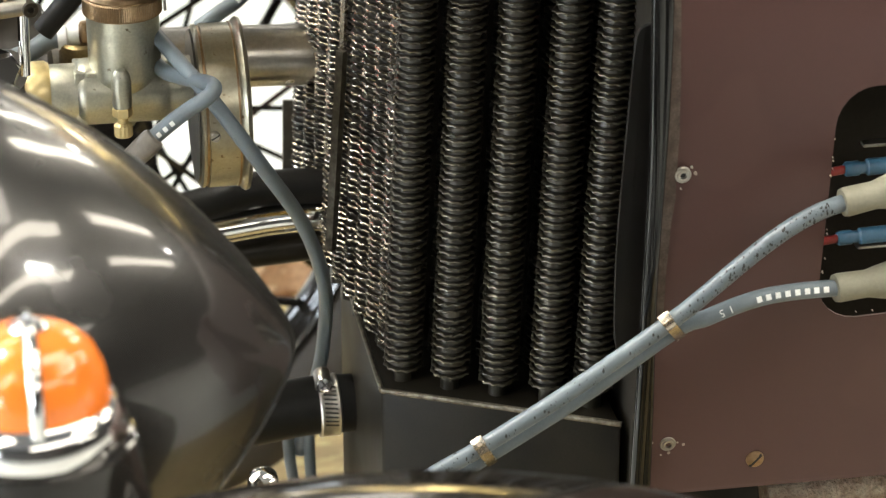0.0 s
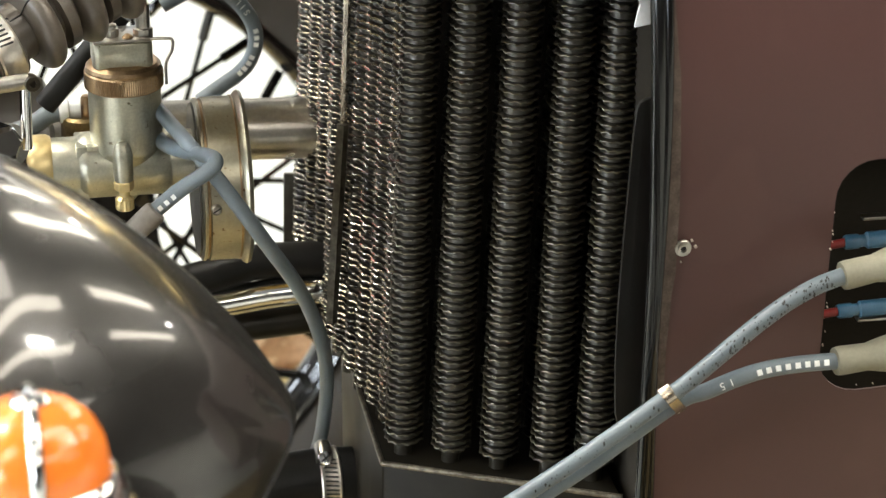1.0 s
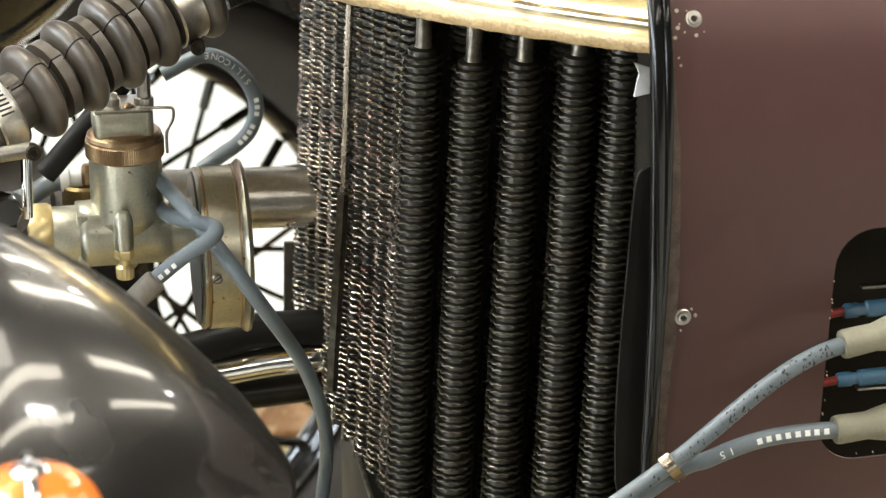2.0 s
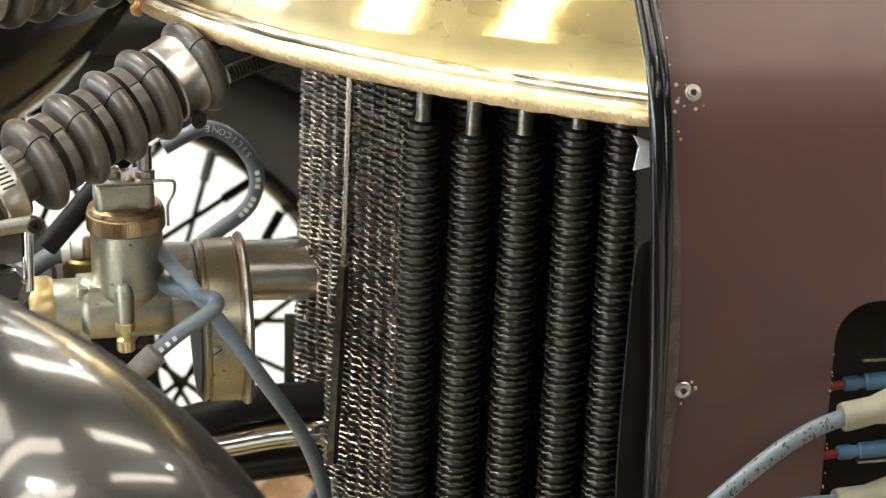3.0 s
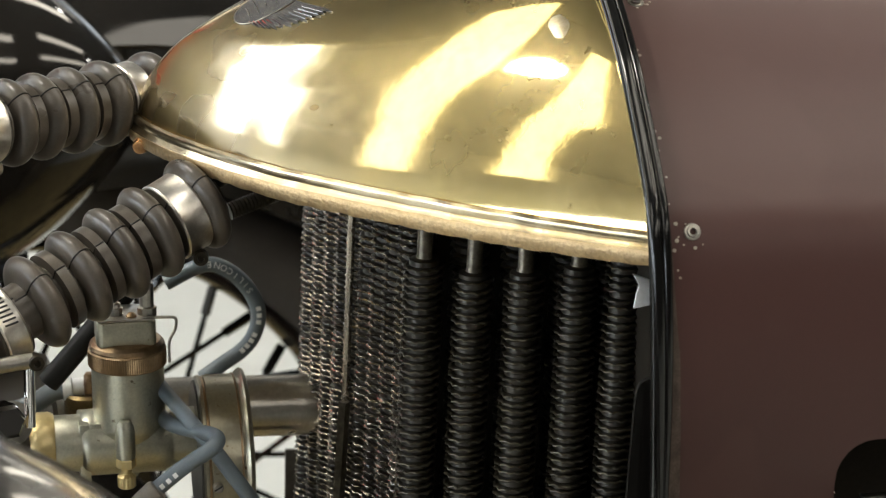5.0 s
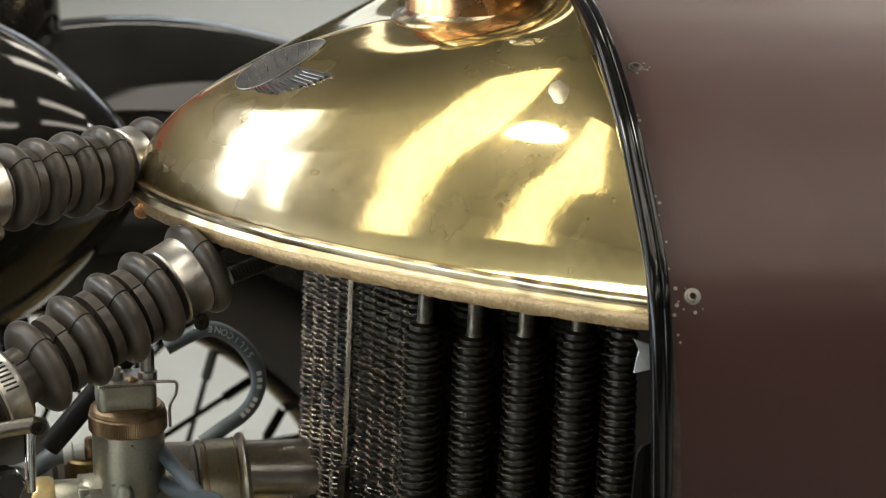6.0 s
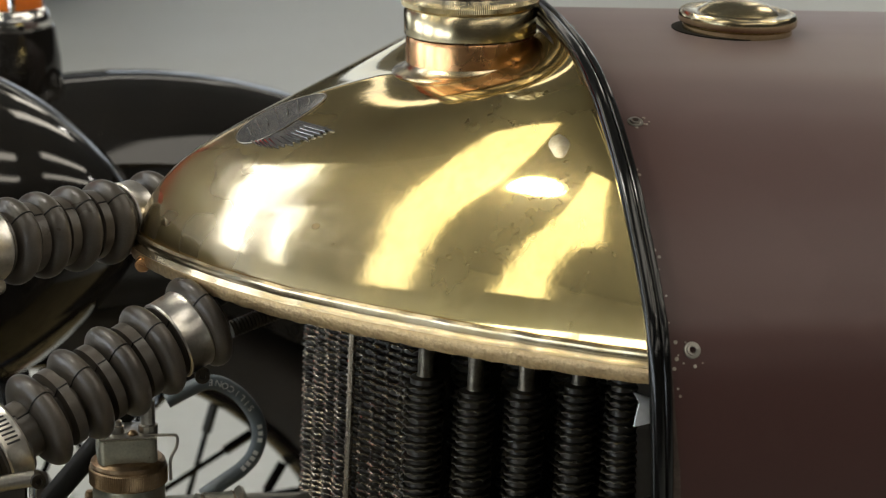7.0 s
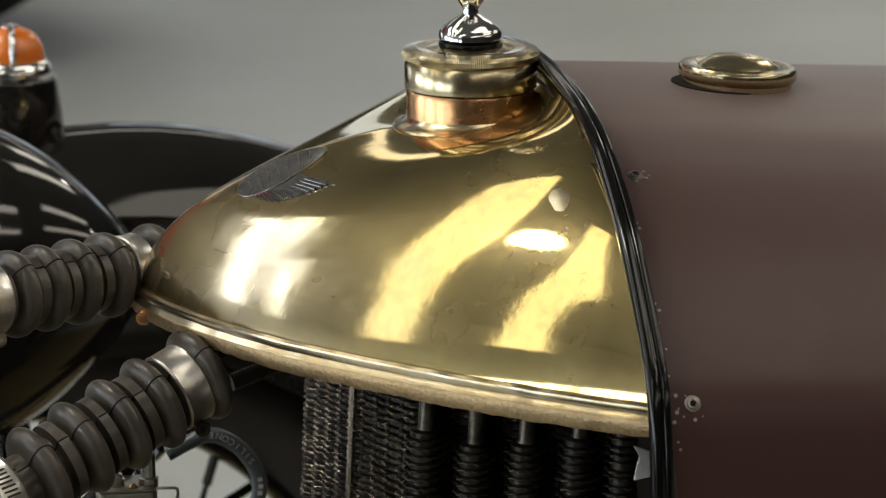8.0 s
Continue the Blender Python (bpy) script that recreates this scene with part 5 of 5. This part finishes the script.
lead([(-0.222, -0.010, 0.668), (-0.2136, -0.040, 0.6650), (-0.2035, -0.075, 0.6610), (-0.1930, -0.105, 0.6540), (-0.1689, -0.1000, 0.6151), (-0.1438, -0.0601, 0.5629), (-0.1269, -0.0135, 0.5020), (-0.1240, 0.0265, 0.4422), (-0.1291, 0.0474, 0.4000), (-0.1366, 0.0550, 0.3589)])
LOOP = [(-0.205, 0.10, 0.6860), (-0.1919, 0.10, 0.6926), (-0.1818, 0.10, 0.6962), (-0.1725, 0.10, 0.6946), (-0.1619, 0.10, 0.6870), (-0.1532, 0.10, 0.6746), (-0.1504, 0.10, 0.6620), (-0.1541, 0.10, 0.6494), (-0.1614, 0.10, 0.6409), (-0.1717, 0.10, 0.6340), (-0.1850, 0.10, 0.6250)]
loop_lead = lead(LOOP, 0.0046)
part("plug_boot", revolve([(0.0, -0.004), (0.0060, -0.004), (0.0064, 0.004), (0.0064, 0.0115), (0.0056, 0.0130), (0.0042, 0.0132), (0.0, 0.0132)], axis_pose((-0.2374, -0.126, 0.6392), (0.0118, 0.0, 0.0108)), 24), SLEEVE, car, "grey rubber sleeve on an ignition lead")
for pts in ([(-0.1437, 0.0500, 0.3952), (-0.1431, 0.0500, 0.3629), (-0.1402, 0.0500, 0.3375)], [(-0.1304, 0.0500, 0.3952), (-0.1304, 0.0500, 0.3629), (-0.1293, 0.0500, 0.3375)]):
    lead(pts, 0.0036)
part("dome_bolt", revolve([(0.0, 0.009), (0.004, 0.0083), (0.0068, 0.006), (0.0075, 0.002), (0.0075, -0.006), (0.0, -0.006)], axis_pose((-0.1951, -0.300, 0.5370), (0, -0.4, 1)), 28), CHROME, car, "bright domed bolt head")


def lead_clip(up, low, way):
    """Thin metal clip that holds the two leads together."""
    up, low, z = Vector(up), Vector(low), Vector(way).normalized()
    x = up - low
    x = (x - z * x.dot(z)).normalized()
    m = Matrix((x, z.cross(x), z)).transposed().to_4x4()
    m.translation = (up + low) / 2
    clip = bmesh.new()
    prof = [(0.0047 * math.cos(radians(a)), 0.0052 * (1 if 0 <= a < 180 else -1) + 0.0047 * math.sin(radians(a))) for a in list(range(0, 180, 20)) + list(range(180, 360, 20))]
    rings = [[clip.verts.new(m @ Vector((b * q, a * q, h))) for a, b in prof] for q, h in ((1.0, -0.0028), (1.07, -0.0026), (1.07, 0.0026), (1.0, 0.0028))]
    for g, e in zip(rings, rings[1:] + rings[:1]):
        for k in range(len(prof)):
            j = (k + 1) % len(prof)
            clip.faces.new((g[k], g[j], e[j], e[k]))
    ob = part("lead_clip", clip, CLIP, car, "thin metal clip round two ignition leads")
    part("clip_tab", box(-0.0003, 0.0012, -0.0030, 0.0022, -0.0030, 0.0030, 0.0003, m @ pose(0.0102, 0, 0)), CLIP, ob)


lead_clip((-0.0024, -0.317, 0.6150), (0.0010, -0.311, 0.6070), (0.82, 0.0, 0.57))
lead_clip((-0.0933, -0.320, 0.5580), (-0.0887, -0.314, 0.5505), (0.87, 0.03, 0.50))

# dark oil specks on the upper lead, print on the lower one
rnd = random.Random(3)
run = frames_along(smooth_line(UP, 40))
for k in range(230):
    p, s, u, d = run[rnd.randrange(30, len(run) - 20)]
    a = rnd.gauss(0.25, 0.55)
    out = (Vector((0, -1, 0.55)).normalized() * math.cos(a) + d.cross(Vector((0, -1, 0.55))).normalized() * math.sin(a)).normalized()
    out = (out - d * out.dot(d)).normalized()
    w = 0.00014 + 0.00055 * rnd.random() ** 2.5
    bm = revolve([(0.0, 0.00015), (w, 0.0001), (w * 1.1, -0.0003)], axis_pose(p + out * 0.0041, out) @ Matrix.Diagonal((1, rnd.uniform(1, 2.4), 1, 1)), 6)
    part("oil_speck", bm, DARK_MARK, upper, smooth=False)


def letter_mesh(text, size):
    cu = bpy.data.curves.new("print", "FONT")
    cu.body, cu.size, cu.align_x, cu.align_y = text, size, "CENTER", "CENTER"
    ob = bpy.data.objects.new("print", cu)
    scene.collection.objects.link(ob)
    me = bpy.data.meshes.new_from_object(ob.evaluated_get(bpy.context.evaluated_depsgraph_get()))
    bpy.data.objects.remove(ob)
    me.materials.clear()
    me.materials.append(WHITE_INK)
    return me


def print_on(parent, line, r, start, step, signs, size, face, flip=1):
    """Printed signs along a lead; a dash stands for a mark that is a plain bar."""
    run = frames_along(smooth_line(line, 60))
    dist = [0.0]
    for a, b in zip(run, run[1:]):
        dist.append(dist[-1] + (b[0] - a[0]).length)
    for i, ch in enumerate(signs):
        if ch == " ":
            continue
        want = start + step * i
        j = min(range(len(dist)), key=lambda q: abs(dist[q] - want))
        p, s, u, d = run[j]
        out = Vector(face)
        out = (out - d * out.dot(d)).normalized()
        x = d * flip
        y = out.cross(x)
        m = Matrix((x, y, out)).transposed().to_4x4()
        m.translation = p + out * (r + 0.00012)
        if ch == "-":
            ob = part("print_mark", box(-size * 0.24, size * 0.24, -size * 0.27, size * 0.27, -0.0002, 0.00005), WHITE_INK, parent, smooth=False)
        else:
            ob = linked("print_mark", letter_mesh(ch, size), parent)
        ob.matrix_local = m


print_on(near_lead, NEAR_LEAD, 0.0042, 0.030, 0.0045, "------", 0.0048, (0, -1, 0.2), flip=-1)
lower_len = sum((Vector(b) - Vector(a)).length for a, b in zip(DOWN, DOWN[1:]))
print_on(under, DOWN, 0.0041, lower_len - 0.0075, -0.0046, "--------  15", 0.0052, (0, -1, 0.35), flip=-1)
print_on(loop_lead, LOOP, 0.0046, 0.028, 0.0042, "ENOCILIS  --- ----", 0.0054, (0, -1, 0.3), flip=-1)

# contact board with rubber boots in the bonnet opening
for z, p in ((0.6698, 0.0780), (0.6258, 0.0770)):
    part("lead_boot", revolve([(0.0, 0.0), (0.0066, 0.0), (0.0070, 0.002), (0.0066, 0.016), (0.0080, 0.022), (0.0098, 0.032), (0.0098, 0.055), (0.0, 0.055)], axis_pose((p, -0.317, z), (1, 0.10, 0.13 if z > 0.65 else 0.03)), 28), BOOT, car, "grey rubber lead boot")
# dark sheet gives the bonnet opening its deep shade
part("bay_dark_back", box(0.05, 0.26, -0.205, -0.200, 0.55, 0.74), DARK, car, smooth=False)
for z, x in ((0.6640, 0.0958), (0.6274, 0.0943)):
    crimp = part("crimp_connector", revolve([(0.0, 0.0), (0.0032, 0.0), (0.0037, 0.001), (0.0037, 0.007), (0.0030, 0.008), (0.0030, 0.0105), (0.0042, 0.0115), (0.0042, 0.030), (0.0, 0.030)], axis_pose((x, -0.265, z), (1, 0, 0.03)), 16), BLUE, car, "blue crimp connector on a red wire")
    part("red_wire", sweep(smooth_line([(x - 0.040, -0.245, z - 0.012), (x - 0.018, -0.255, z - 0.007), (x - 0.008, -0.263, z - 0.002), (x + 0.001, -0.265, z)], 6), 0.0022, 10), RED, crimp)
for x, z in ((0.108, 0.6715), (0.1085, 0.6170)):
    part("terminal_tab", box(x, x + 0.03, -0.256, -0.250, z - 0.0009, z + 0.0009, 0.0006), STEEL, car, "small metal terminal tab")

# below the car
tagged(part("drip_board", box(-0.55, 0.9, -1.12, 1.22, 0.0, 0.006, 0.002), BOARD), "stained yellowish board lying under the car", "board")
lump = bmesh.new()
bmesh.ops.create_icosphere(lump, subdivisions=4, radius=1.0)
for v in lump.verts:
    q = v.co.copy()
    q = Vector([math.copysign(abs(a) ** 0.45, a) for a in q]) * (1 + 0.16 * noise.noise(q * 2.1) + 0.06 * noise.noise(q * 6))
    v.co = Vector((-0.050 + q.x * 0.048, 1.06 + q.y * 0.06, 0.050 + q.z * 0.040))
tagged(part("rusty_block", lump, RUST), "rusty brown block lying on the board", "block")
part("lagged_pipe", sweep([(0.085, -0.2, 0.447), (0.14, -0.2, 0.452), (0.20, -0.2, 0.456), (0.5, -0.2, 0.46)], 0.0125, 20), WRAP, car, "pipe with flaking brown lagging")

# black rubber flap between core and beading
flap = [(p.x, p.y) for p in smooth_line([(-0.0160, 0.580, 0), (-0.0162, 0.62, 0), (-0.0145, 0.66, 0), (-0.0120, 0.70, 0), (-0.0100, 0.730, 0), (-0.0080, 0.741, 0), (-0.0030, 0.744, 0)], 5)] + [(0.006, 0.744), (0.006, 0.572), (-0.0140, 0.572)]
part("edge_flap", prism(flap, -0.0015, 0.0015, 0.0006, Matrix.Translation((0, -0.262, 0)) @ Matrix.Rotation(radians(90), 4, "X")), HOSE, car, "black rubber flap beside the radiator")
tab = [(-0.0067, 0.7890), (0.0040, 0.7845), (0.0040, 0.7733), (-0.0060, 0.7715), (-0.0046, 0.7785), (-0.0030, 0.7830)]
part("bright_bracket", prism(tab, -0.001, 0.001, 0.0003, Matrix.Translation((0, -0.240, 0)) @ Matrix.Rotation(radians(90), 4, "X")), PALE, car, "small bright metal bracket")

# parked vehicle further off on the floor
other = holder("parked_car", loc=(-0.25, 5.95, 0.0))
tagged(other, "black car parked further off on the showroom floor", "car")
wm = axis_pose((-0.09, 0.0, 0.33), (0, 1, 0))
part("tyre", revolve([(0.27 + 0.06 * math.cos(a), 0.06 * math.sin(a)) for a in [radians(d) for d in range(-150, 151, 25)]], wm, 64, loop=True), TYRE, other)
part("rim", revolve([(0.0, -0.03), (0.20, -0.03), (0.225, -0.045), (0.235, -0.04), (0.235, 0.04), (0.0, 0.04)], wm, 48), GLOSS, other)
# body stays out of view; its outline is cut to throw the floor shadow
part("body", prism([(-3.2, -1.35), (-0.35, -1.05), (0.35, -0.75), (0.60, -0.38), (0.35, 0.20), (-0.3, 0.6), (-3.2, 0.9)], 0.27, 1.15, 0.05), GLOSS, other)
part("rear_tyre", revolve([(0.27 + 0.06 * math.cos(a), 0.06 * math.sin(a)) for a in [radians(d) for d in range(-150, 151, 25)]], Matrix.Translation((-2.5, 0, 0)) @ wm, 64, loop=True), TYRE, other)
part("rear_rim", revolve([(0.0, -0.03), (0.20, -0.03), (0.225, -0.045), (0.235, -0.04), (0.235, 0.04), (0.0, 0.04)], Matrix.Translation((-2.5, 0, 0)) @ wm, 48), GLOSS, other)
